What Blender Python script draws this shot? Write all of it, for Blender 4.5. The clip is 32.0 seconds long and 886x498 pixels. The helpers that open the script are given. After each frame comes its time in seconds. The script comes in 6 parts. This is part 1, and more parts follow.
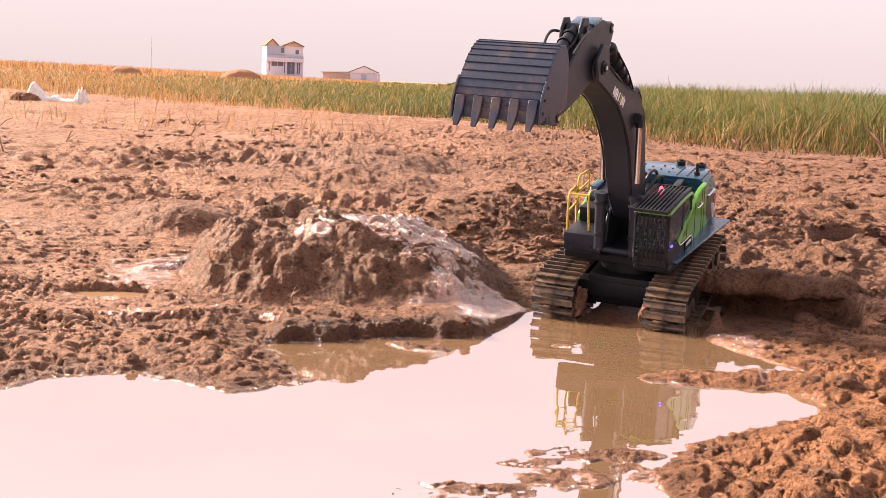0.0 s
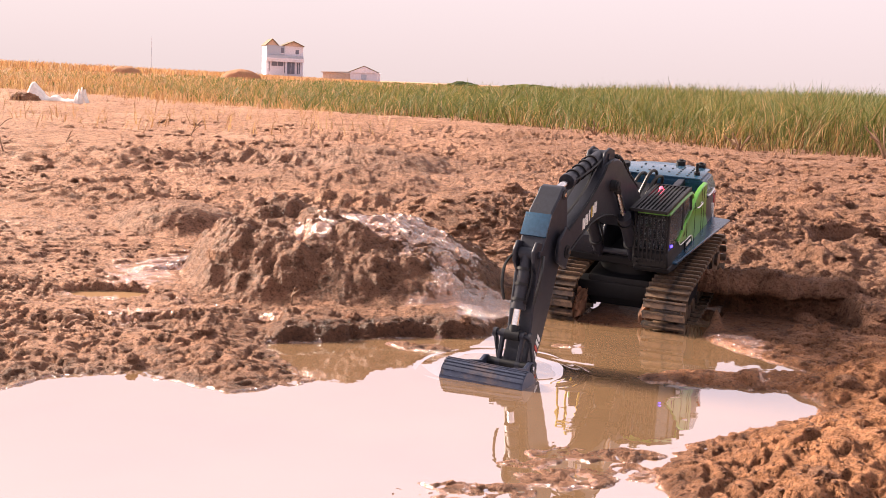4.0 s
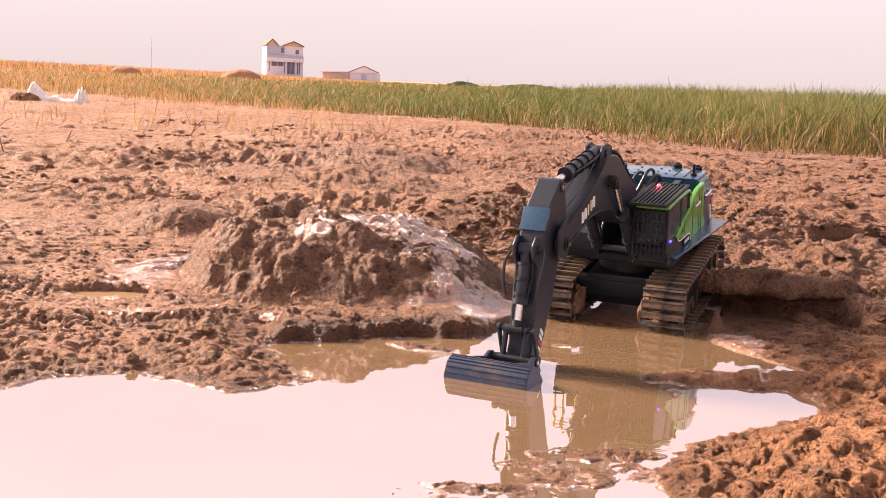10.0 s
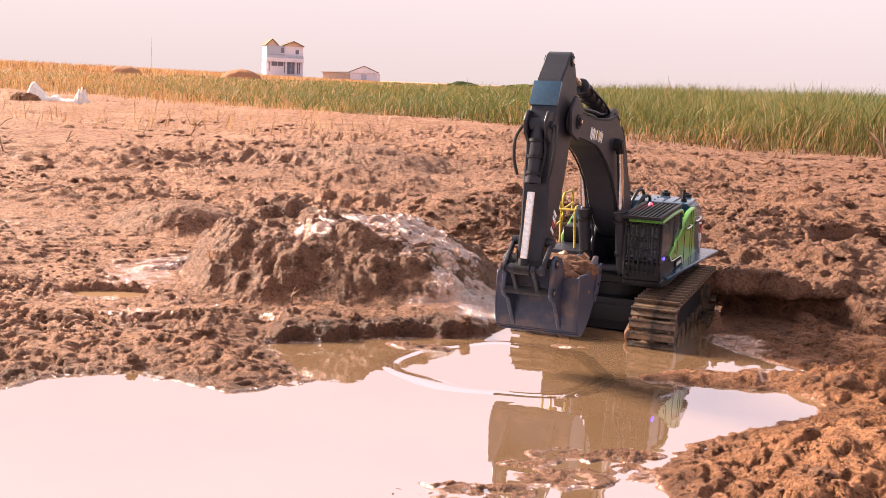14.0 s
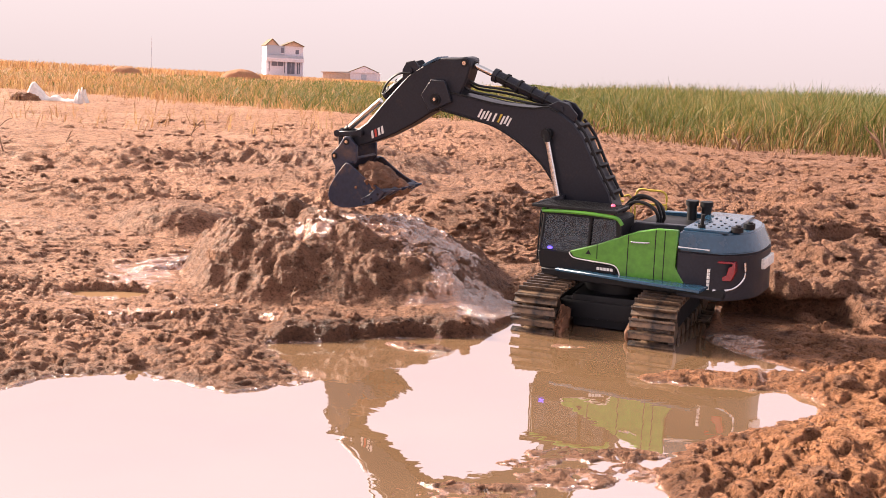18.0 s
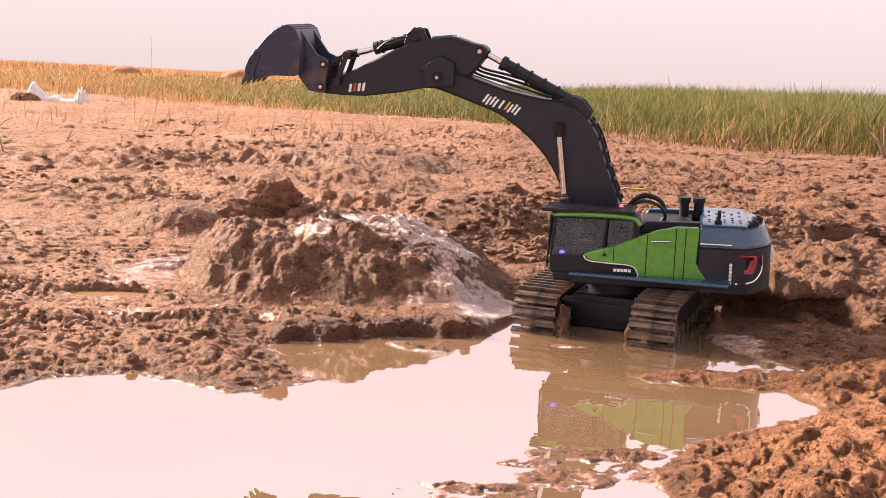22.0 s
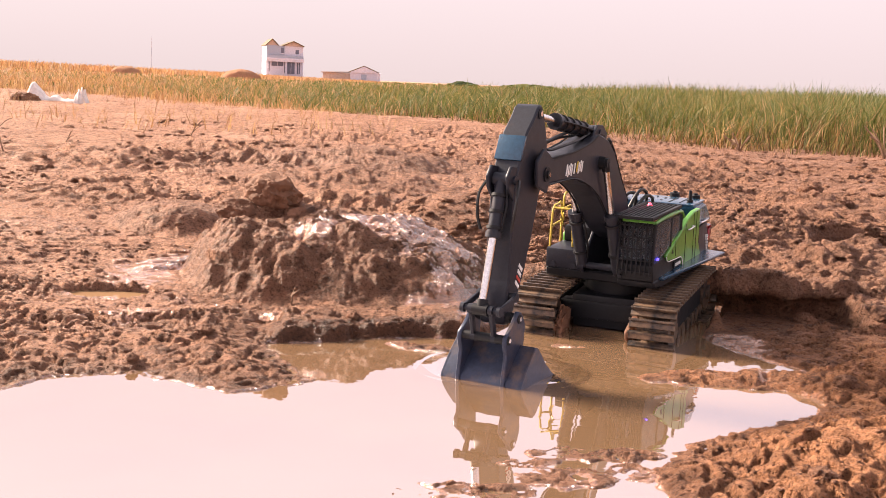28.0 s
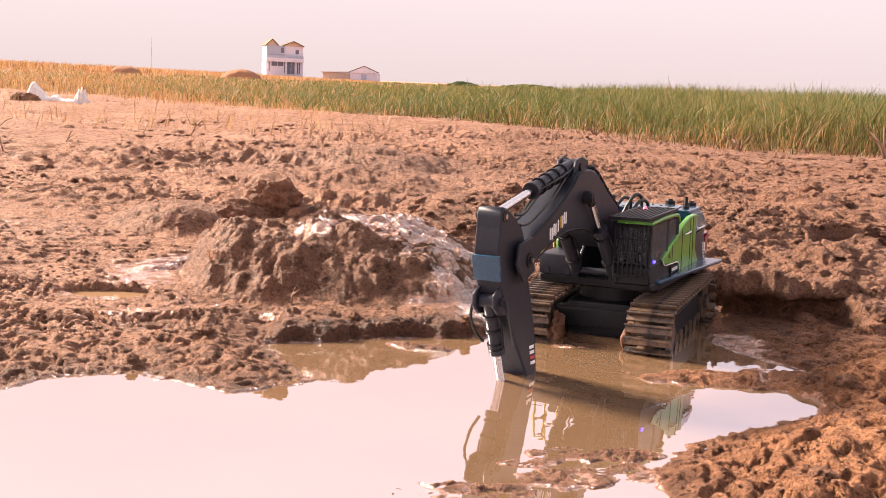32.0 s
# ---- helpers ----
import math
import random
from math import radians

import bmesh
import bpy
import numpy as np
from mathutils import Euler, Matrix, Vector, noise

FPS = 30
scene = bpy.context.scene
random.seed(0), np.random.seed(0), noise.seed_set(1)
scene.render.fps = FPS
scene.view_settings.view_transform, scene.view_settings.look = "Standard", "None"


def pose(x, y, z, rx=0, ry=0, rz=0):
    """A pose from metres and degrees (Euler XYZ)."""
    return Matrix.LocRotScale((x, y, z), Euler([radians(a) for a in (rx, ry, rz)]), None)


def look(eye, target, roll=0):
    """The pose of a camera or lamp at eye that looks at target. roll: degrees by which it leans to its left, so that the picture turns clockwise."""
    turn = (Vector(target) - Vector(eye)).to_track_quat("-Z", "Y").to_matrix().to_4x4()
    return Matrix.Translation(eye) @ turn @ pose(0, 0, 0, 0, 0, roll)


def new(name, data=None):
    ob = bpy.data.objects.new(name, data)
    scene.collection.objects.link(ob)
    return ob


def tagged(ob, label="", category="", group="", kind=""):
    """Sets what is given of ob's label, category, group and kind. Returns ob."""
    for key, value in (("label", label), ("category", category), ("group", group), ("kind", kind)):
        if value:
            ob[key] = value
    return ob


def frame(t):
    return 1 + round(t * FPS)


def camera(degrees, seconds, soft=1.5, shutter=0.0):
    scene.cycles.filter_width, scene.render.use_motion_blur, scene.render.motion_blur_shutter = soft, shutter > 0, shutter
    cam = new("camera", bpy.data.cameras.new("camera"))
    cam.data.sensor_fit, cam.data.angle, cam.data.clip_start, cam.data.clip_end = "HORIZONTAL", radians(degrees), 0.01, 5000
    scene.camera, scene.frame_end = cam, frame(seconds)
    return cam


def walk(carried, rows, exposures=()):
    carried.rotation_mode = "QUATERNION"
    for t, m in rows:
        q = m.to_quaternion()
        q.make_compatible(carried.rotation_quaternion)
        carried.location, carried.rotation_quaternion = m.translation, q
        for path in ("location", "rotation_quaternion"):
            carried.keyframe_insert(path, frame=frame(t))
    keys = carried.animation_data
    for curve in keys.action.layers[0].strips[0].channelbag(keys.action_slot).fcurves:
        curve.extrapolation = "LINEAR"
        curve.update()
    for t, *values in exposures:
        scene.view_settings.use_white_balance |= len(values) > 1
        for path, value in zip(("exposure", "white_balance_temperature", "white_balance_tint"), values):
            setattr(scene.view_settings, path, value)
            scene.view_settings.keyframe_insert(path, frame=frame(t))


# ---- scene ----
# Camera: on a low stand beside the puddle, still for the whole clip.
cam = camera(42.08, 32.0, soft=0.5)
EYE = (0.0, 0.0, 0.2878)
AIM = (0.0, 10.0, 0.2878 - 10.0 * math.tan(radians(8.179)))
walk(cam, [(0.0, look(EYE, AIM, 2.495)), (32.0, look(EYE, AIM, 2.495))], exposures=[(0.0, 1.75), (32.0, 1.75)])

# ---------------------------------------------------------------- world and sun
SUN_AZ, SUN_EL = radians(-60.0), radians(29.0)      # azimuth from +Y towards +X
world = bpy.data.worlds.new("hazy_evening_sky")
scene.world = world
world.use_nodes = True
wn, wl = world.node_tree.nodes, world.node_tree.links
wn.clear()
w_out = wn.new("ShaderNodeOutputWorld")
w_bg = wn.new("ShaderNodeBackground")
w_sky = wn.new("ShaderNodeTexSky")
w_sky.sky_type = "NISHITA"
w_sky.sun_disc = False
w_sky.sun_elevation = SUN_EL
w_sky.sun_rotation = SUN_AZ
w_sky.dust_density = 4.0
w_sky.air_density = 1.2
w_co = wn.new("ShaderNodeTexCoord")
w_sep = wn.new("ShaderNodeSeparateXYZ")
w_ramp = wn.new("ShaderNodeValToRGB")                # hazy veil: pale pink at the horizon, brightest low over it, dimmer overhead
w_ramp.color_ramp.elements[0].position = 0.0
w_ramp.color_ramp.elements[0].color = (1.02, 0.83, 0.83, 1)
w_ramp.color_ramp.elements[1].position = 1.0
w_ramp.color_ramp.elements[1].color = (0.72, 0.68, 0.74, 1)
e_mid = w_ramp.color_ramp.elements.new(0.34)
e_mid.color = (1.55, 1.29, 1.42, 1)
w_mul = wn.new("ShaderNodeMix")
w_mul.data_type, w_mul.blend_type = "RGBA", "MULTIPLY"
w_mul.inputs[0].default_value = 1.0
w_mul.inputs[7].default_value = (5, 5, 5, 1)
w_mix = wn.new("ShaderNodeMix")
w_mix.data_type = "RGBA"
w_mix.inputs[0].default_value = 0.96
w_bg.inputs["Strength"].default_value = 0.0535
wl.new(w_co.outputs["Generated"], w_sep.inputs[0])
wl.new(w_sep.outputs["Z"], w_ramp.inputs[0])
wl.new(w_ramp.outputs[0], w_mul.inputs[6])
wl.new(w_sky.outputs[0], w_mix.inputs[6])
wl.new(w_mul.outputs[2], w_mix.inputs[7])
wl.new(w_mix.outputs[2], w_bg.inputs[0])
wl.new(w_bg.outputs[0], w_out.inputs[0])

sun_data = bpy.data.lights.new("sun", "SUN")
sun_data.energy, sun_data.angle, sun_data.color = 5.0, radians(16.0), (1.0, 0.81, 0.66)
sun = new("sun", sun_data)
to_sun = Vector((math.sin(SUN_AZ) * math.cos(SUN_EL), math.cos(SUN_AZ) * math.cos(SUN_EL), math.sin(SUN_EL)))
sun.matrix_world = look(to_sun * 50, (0, 0, 0))


# ---------------------------------------------------------------- materials
def nodes_of(name):
    m = bpy.data.materials.new(name)
    m.use_nodes = True
    nt = m.node_tree
    return m, nt.nodes, nt.links, nt.nodes["Principled BSDF"]


def noise_tex(n, l, scale, detail=6.0, rough=0.6, coord="Object", distortion=0.0):
    tc = n.new("ShaderNodeTexCoord")
    t = n.new("ShaderNodeTexNoise")
    t.inputs["Scale"].default_value = scale
    t.inputs["Detail"].default_value = detail
    t.inputs["Roughness"].default_value = rough
    t.inputs["Distortion"].default_value = distortion
    l.new(tc.outputs[coord], t.inputs["Vector"])
    return t


def ramp(n, l, source, stops):
    r = n.new("ShaderNodeValToRGB")
    els = r.color_ramp.elements
    els[0].position, els[0].color = stops[0][0], (*stops[0][1], 1)
    els[1].position, els[1].color = stops[-1][0], (*stops[-1][1], 1)
    for pos, col in stops[1:-1]:
        e = els.new(pos)
        e.color = (*col, 1)
    l.new(source, r.inputs[0])
    return r.outputs[0]


def bump(n, l, p, source, strength, distance):
    b = n.new("ShaderNodeBump")
    b.inputs["Strength"].default_value = strength
    b.inputs["Distance"].default_value = distance
    l.new(source, b.inputs["Height"])
    l.new(b.outputs[0], p.inputs["Normal"])
    return b


def mixrgb(n, l, fac, a, b, blend="MIX"):
    m = n.new("ShaderNodeMix")
    m.data_type, m.blend_type = "RGBA", blend
    for sock, v in ((m.inputs[0], fac), (m.inputs[6], a), (m.inputs[7], b)):
        if isinstance(v, (int, float)):
            sock.default_value = v
        elif isinstance(v, tuple):
            sock.default_value = (*v, 1)
        else:
            l.new(v, sock)
    return m.outputs[2]


def painted(name, col, rough=0.4, metallic=0.0, dirt=0.35, dirt_col=(0.16, 0.085, 0.05), scale=60.0, coat=0.0, spec=0.5):
    """Paint or plastic with dried mud splashes and fine scratches."""
    m, n, l, p = nodes_of(name)
    t1 = noise_tex(n, l, scale, 8, 0.7)
    t2 = noise_tex(n, l, scale * 6, 4, 0.6)
    lo, hi = 0.62 - 0.25 * dirt, 0.74 - 0.12 * dirt
    mask = ramp(n, l, t1.outputs["Fac"], [(lo, (0, 0, 0)), (hi, (0.9, 0.9, 0.9))])
    tone = ramp(n, l, t2.outputs["Fac"], [(0.3, tuple(c * 0.8 for c in col)), (0.7, tuple(min(1, c * 1.15) for c in col))])
    sc = n.new("ShaderNodeMath")
    sc.operation = "MULTIPLY"
    sc.inputs[1].default_value = dirt
    l.new(mask, sc.inputs[0])
    l.new(mixrgb(n, l, sc.outputs[0], tone, dirt_col), p.inputs["Base Color"])
    r = n.new("ShaderNodeMapRange")
    r.inputs[3].default_value, r.inputs[4].default_value = rough * 0.8, min(1, rough * 1.35)
    l.new(t1.outputs["Fac"], r.inputs[0])
    l.new(r.outputs[0], p.inputs["Roughness"])
    p.inputs["Metallic"].default_value = metallic
    p.inputs["Coat Weight"].default_value = coat
    p.inputs["Specular IOR Level"].default_value = spec
    bump(n, l, p, t1.outputs["Fac"], 0.12, 0.001)
    return m


def soil_material():
    m, n, l, p = nodes_of("red_soil")
    big = noise_tex(n, l, 2.2, 5, 0.6)
    mid = noise_tex(n, l, 42.0, 8, 0.7)
    fine = noise_tex(n, l, 260.0, 5, 0.75)
    c1 = ramp(n, l, big.outputs["Fac"], [(0.3, (0.335, 0.165, 0.096)), (0.55, (0.425, 0.220, 0.135)), (0.75, (0.505, 0.285, 0.192))])
    # Mid and fine noise darken the bump's own pits: crevice shade set in colour.
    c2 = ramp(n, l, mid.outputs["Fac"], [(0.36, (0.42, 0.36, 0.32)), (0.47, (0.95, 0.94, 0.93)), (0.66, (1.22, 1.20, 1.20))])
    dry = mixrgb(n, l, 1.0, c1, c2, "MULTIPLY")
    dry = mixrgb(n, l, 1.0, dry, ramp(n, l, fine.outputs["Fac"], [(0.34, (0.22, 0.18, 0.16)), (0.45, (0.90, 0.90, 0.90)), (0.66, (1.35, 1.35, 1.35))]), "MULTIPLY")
    wet_shade_at = n.new("ShaderNodeAttribute")
    wet_shade_at.attribute_name = "wet_shade"
    film_at = n.new("ShaderNodeAttribute")
    film_at.attribute_name = "film"
    # water lies in a broken film: streaks with crisp edges
    brk = noise_tex(n, l, 70.0, 7, 0.7, distortion=0.8)
    brk2 = noise_tex(n, l, 22.0, 5, 0.65, distortion=0.6)
    both = n.new("ShaderNodeMath")
    both.operation = "MULTIPLY_ADD"
    l.new(brk.outputs["Fac"], both.inputs[0])
    both.inputs[1].default_value = 1.1
    l.new(brk2.outputs["Fac"], both.inputs[2])
    su = n.new("ShaderNodeMath")
    su.operation = "ADD"
    l.new(film_at.outputs["Fac"], su.inputs[0])
    l.new(both.outputs[0], su.inputs[1])
    film = n.new("ShaderNodeMapRange")
    film.interpolation_type = "SMOOTHSTEP"
    film.inputs[1].default_value, film.inputs[2].default_value = 1.40, 1.52
    l.new(su.outputs[0], film.inputs[0])
    pale_at = n.new("ShaderNodeAttribute")
    pale_at.attribute_name = "pale"
    dry = mixrgb(n, l, pale_at.outputs["Fac"], dry, mixrgb(n, l, 1.0, dry, (1.34, 1.36, 1.38), "MULTIPLY"))
    ochre_at = n.new("ShaderNodeAttribute")
    ochre_at.attribute_name = "ochre"
    dry = mixrgb(n, l, ochre_at.outputs["Fac"], dry, mixrgb(n, l, 1.0, dry, (1.32, 1.20, 0.98), "MULTIPLY"))
    # Darker soil for wet mud and for shade held in the same mask.
    wet_shade_c = mixrgb(n, l, 1.0, dry, (0.46, 0.42, 0.40), "MULTIPLY")
    l.new(mixrgb(n, l, wet_shade_at.outputs["Fac"], dry, wet_shade_c), p.inputs["Base Color"])
    rg = n.new("ShaderNodeMapRange")
    rg.inputs[3].default_value, rg.inputs[4].default_value = 0.70, 0.42
    l.new(wet_shade_at.outputs["Fac"], rg.inputs[0])
    fm = n.new("ShaderNodeMapRange")
    l.new(film.outputs[0], fm.inputs[0])
    l.new(rg.outputs[0], fm.inputs[3])
    fm.inputs[4].default_value = 0.12
    l.new(fm.outputs[0], p.inputs["Roughness"])
    p.inputs["Specular IOR Level"].default_value = 0.22
    l.new(film.outputs[0], p.inputs["Coat Weight"])
    p.inputs["Coat Roughness"].default_value = 0.08
    p.inputs["Coat IOR"].default_value = 2.4
    pit = n.new("ShaderNodeTexVoronoi")
    pit.inputs["Scale"].default_value = 120.0
    pit.inputs["Randomness"].default_value = 1.0
    tc = n.new("ShaderNodeTexCoord")
    l.new(tc.outputs["Object"], pit.inputs["Vector"])
    wide = noise_tex(n, l, 11.0, 8, 0.7, distortion=0.4)
    total = None
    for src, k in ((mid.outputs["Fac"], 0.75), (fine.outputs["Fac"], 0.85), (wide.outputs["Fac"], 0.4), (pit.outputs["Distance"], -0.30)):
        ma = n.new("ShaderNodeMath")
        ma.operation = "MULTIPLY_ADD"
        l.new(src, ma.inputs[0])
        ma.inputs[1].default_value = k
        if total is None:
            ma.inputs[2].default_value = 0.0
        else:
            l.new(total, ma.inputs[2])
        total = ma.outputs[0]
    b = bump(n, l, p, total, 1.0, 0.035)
    b2 = n.new("ShaderNodeBump")
    b2.inputs["Strength"].default_value, b2.inputs["Distance"].default_value = 0.9, 0.018
    l.new(total, b2.inputs["Height"])
    l.new(b2.outputs[0], p.inputs["Coat Normal"])
    inv = n.new("ShaderNodeMapRange")
    inv.inputs[3].default_value, inv.inputs[4].default_value = 1.0, 0.35
    l.new(film.outputs[0], inv.inputs[0])
    l.new(inv.outputs[0], b.inputs["Strength"])
    return m


def clod_material(name, col, rough=0.8, spec=0.3):
    m, n, l, p = nodes_of(name)
    geo = n.new("ShaderNodeNewGeometry")
    t = noise_tex(n, l, 60.0, 8, 0.7)
    base = ramp(n, l, t.outputs["Fac"], [(0.3, tuple(c * 0.55 for c in col)), (0.7, tuple(c * 1.2 for c in col))])
    isl = ramp(n, l, geo.outputs["Random Per Island"], [(0.0, (0.7, 0.7, 0.7)), (1.0, (1.25, 1.2, 1.15))])
    l.new(mixrgb(n, l, 1.0, base, isl, "MULTIPLY"), p.inputs["Base Color"])
    p.inputs["Roughness"].default_value = rough
    p.inputs["Specular IOR Level"].default_value = spec
    bump(n, l, p, t.outputs["Fac"], 0.7, 0.006)
    return m


def water_material(name, col, gloss, wave=0.004):
    """Turbid water: a muddy body under a mirror-smooth surface."""
    m, n, l, p = nodes_of(name)
    out = n["Material Output"]
    n.remove(p)
    t = noise_tex(n, l, 5.0, 4, 0.55)
    body = n.new("ShaderNodeBsdfDiffuse")
    l.new(ramp(n, l, t.outputs["Fac"], [(0.3, tuple(c * 0.88 for c in col)), (0.7, tuple(c * 1.1 for c in col))]), body.inputs["Color"])
    gl = n.new("ShaderNodeBsdfGlossy")
    gl.inputs["Color"].default_value = (0.96, 0.95, 1.0, 1)
    gl.inputs["Roughness"].default_value = 0.012
    w = noise_tex(n, l, 16.0, 3, 0.5, distortion=0.6)
    b = n.new("ShaderNodeBump")
    b.inputs["Strength"].default_value = 0.07
    b.inputs["Distance"].default_value = wave
    l.new(w.outputs["Fac"], b.inputs["Height"])
    l.new(b.outputs[0], gl.inputs["Normal"])
    fr = n.new("ShaderNodeFresnel")
    fr.inputs["IOR"].default_value = 1.33
    fac = n.new("ShaderNodeMapRange")
    fac.inputs[1].default_value, fac.inputs[2].default_value = 0.02, 0.5
    fac.inputs[3].default_value, fac.inputs[4].default_value = gloss, gloss + 0.2
    l.new(fr.outputs[0], fac.inputs[0])
    mx = n.new("ShaderNodeMixShader")
    l.new(fac.outputs[0], mx.inputs[0])
    l.new(body.outputs[0], mx.inputs[1])
    l.new(gl.outputs[0], mx.inputs[2])
    l.new(mx.outputs[0], out.inputs["Surface"])
    return m


def grass_material(name, stops):
    m, n, l, p = nodes_of(name)
    geo = n.new("ShaderNodeNewGeometry")
    t = noise_tex(n, l, 0.35, 3, 0.5)
    tone = ramp(n, l, geo.outputs["Random Per Island"], stops)
    patch = ramp(n, l, t.outputs["Fac"], [(0.35, (1.45, 1.15, 0.85)), (0.65, (0.75, 0.95, 0.75))])
    l.new(mixrgb(n, l, 1.0, tone, patch, "MULTIPLY"), p.inputs["Base Color"])
    p.inputs["Roughness"].default_value = 0.6
    p.inputs["Specular IOR Level"].default_value = 0.25
    tr = n.new("ShaderNodeBsdfTranslucent")
    l.new(mixrgb(n, l, 1.0, tone, (1.1, 1.05, 0.6), "MULTIPLY"), tr.inputs["Color"])
    mx = n.new("ShaderNodeMixShader")
    mx.inputs[0].default_value = 0.3
    l.new(p.outputs[0], mx.inputs[1])
    l.new(tr.outputs[0], mx.inputs[2])
    l.new(mx.outputs[0], n["Material Output"].inputs["Surface"])
    return m


def glow(name, col, strength):
    m, n, l, p = nodes_of(name)
    p.inputs["Base Color"].default_value = (*col, 1)
    p.inputs["Emission Color"].default_value = (*col, 1)
    p.inputs["Emission Strength"].default_value = strength
    return m


def glassy(name, col=(0.03, 0.035, 0.04)):
    m, n, l, p = nodes_of(name)
    p.inputs["Base Color"].default_value = (0.75, 0.8, 0.82, 1)
    p.inputs["Roughness"].default_value = 0.06
    p.inputs["Transmission Weight"].default_value = 0.85
    p.inputs["IOR"].default_value = 1.1
    t = noise_tex(n, l, 120.0, 5, 0.7)
    l.new(ramp(n, l, t.outputs["Fac"], [(0.5, (0.34, 0.38, 0.42)), (0.75, (0.2, 0.15, 0.12))]), p.inputs["Base Color"])
    return m


SOIL = soil_material()
WETMUD = clod_material("wet_mud", (0.22, 0.115, 0.072), 0.75, 0.2)
WATER = water_material("muddy_water", (0.25, 0.152, 0.082), 0.47)
SILTWATER = water_material("silty_water", (0.27, 0.165, 0.09), 0.12)
DRIP = clod_material("muddy_drips", (0.34, 0.19, 0.09), 0.25, 0.8)
GRASS = grass_material("tall_grass_blades", [(0.0, (0.040, 0.066, 0.020)), (0.45, (0.100, 0.125, 0.044)), (0.78, (0.17, 0.165, 0.072)), (0.95, (0.26, 0.22, 0.12)), (1.0, (0.42, 0.35, 0.22))])
BROWNGRASS = grass_material("withered_brown_grass", [(0.0, (0.07, 0.045, 0.026)), (0.6, (0.13, 0.085, 0.045)), (1.0, (0.30, 0.21, 0.12))])
BANKSOIL = painted("sunlit_tan_bank", (0.33, 0.175, 0.105), 0.9, 0.0, 0.4, (0.30, 0.20, 0.10), 2.5, spec=0.05)
DRYGRASS = grass_material("dry_grass_blades", [(0.0, (0.22, 0.125, 0.085)), (0.5, (0.37, 0.225, 0.155)), (1.0, (0.50, 0.335, 0.245))])
TWIG = painted("dead_twig", (0.22, 0.13, 0.08), 0.8, scale=30)
CHAR = painted("charcoal_paint", (0.020, 0.022, 0.032), 0.40, 0.15, 0.16, spec=0.35)
DARK = painted("black_plastic", (0.009, 0.0095, 0.012), 0.5, 0.0, 0.10, spec=0.3)
SLATE = painted("slate_blue_paint", (0.022, 0.070, 0.125), 0.24, 0.1, 0.14, coat=0.4, scale=40)
GREEN = painted("lime_green_paint", (0.075, 0.26, 0.018), 0.34, 0.0, 0.10, coat=0.3, scale=25)
YELLOW = painted("yellow_paint", (0.55, 0.40, 0.06), 0.45, 0.0, 0.2)
CHROME = painted("bright_steel", (0.72, 0.70, 0.68), 0.16, 1.0, 0.1)
STEEL = painted("worn_bucket_steel", (0.034, 0.043, 0.076), 0.38, 0.3, 0.55, (0.20, 0.12, 0.07), scale=34)
TRACK = painted("muddy_track_steel", (0.032, 0.028, 0.028), 0.36, 0.3, 0.85, (0.30, 0.19, 0.115), 48)
RUBBER = painted("hose_rubber", (0.012, 0.012, 0.013), 0.45, 0.0, 0.2)
WHITE = painted("white_decal", (0.78, 0.77, 0.75), 0.5, 0.0, 0.15)
REDPAINT = painted("red_decal", (0.45, 0.05, 0.035), 0.5, 0.0, 0.1)
REDGLASS = painted("red_lens", (0.24, 0.010, 0.018), 0.15, 0.0, 0.1, coat=0.6)
BLUELED = glow("blue_lamp_glow", (0.10, 0.06, 1.0), 1.2)
REDLED = glow("red_beacon_glow", (1.0, 0.08, 0.14), 0.9)
GLASS = glassy("cab_glass")
WALLPAINT = painted("pale_render", (0.62, 0.64, 0.74), 0.8, 0.0, 0.15, (0.4, 0.38, 0.36), 0.8)
WALLGREY = painted("grey_render", (0.36, 0.42, 0.52), 0.8, 0.0, 0.15, (0.3, 0.3, 0.3), 0.8)
WALLTAN = painted("tan_render", (0.50, 0.40, 0.33), 0.8, 0.0, 0.15, (0.3, 0.25, 0.2), 0.8)
ROOFTILE = painted("brown_roof_tiles", (0.13, 0.095, 0.05), 0.8, 0.0, 0.2, (0.1, 0.1, 0.08), 1.2)
DARKGLASS = painted("dark_window_pane", (0.12, 0.14, 0.20), 0.3, 0.0, 0.05, scale=1.0)
TARP = painted("white_sacking", (0.74, 0.68, 0.64), 0.7, 0.0, 0.3, (0.4, 0.28, 0.2), 8.0)


# ---------------------------------------------------------------- helpers for geometry
def link_mesh(name, bm, material, parent=None, smooth=True):
    me = bpy.data.meshes.new(name)
    bm.to_mesh(me)
    bm.free()
    if material:
        me.materials.append(material)
    if smooth:
        me.shade_smooth()
        me.set_sharp_from_angle(angle=radians(38))
    ob = new(name, me)
    if parent:
        ob.parent = parent
    return ob


def part(name, bm, material, parent, label=""):
    ob = link_mesh(name, bm, material, parent)
    return tagged(ob, label) if label else ob


def again(name, source, parent, m):
    """Another object on the same mesh."""
    ob = new(name, source.data)
    ob.parent = parent
    ob.matrix_local = m
    return ob


def bm_box(bm, lo, hi, bevel=0.0015):
    sub = bmesh.new()
    c = [(a + b) / 2 for a, b in zip(lo, hi)]
    s = [abs(b - a) for a, b in zip(lo, hi)]
    bmesh.ops.create_cube(sub, size=1.0, matrix=Matrix.LocRotScale(c, None, s))
    if bevel:
        bmesh.ops.bevel(sub, geom=sub.edges[:], offset=min(bevel, min(s) * 0.4), segments=2, profile=0.6, affect="EDGES")
    join(bm, sub)
    return bm


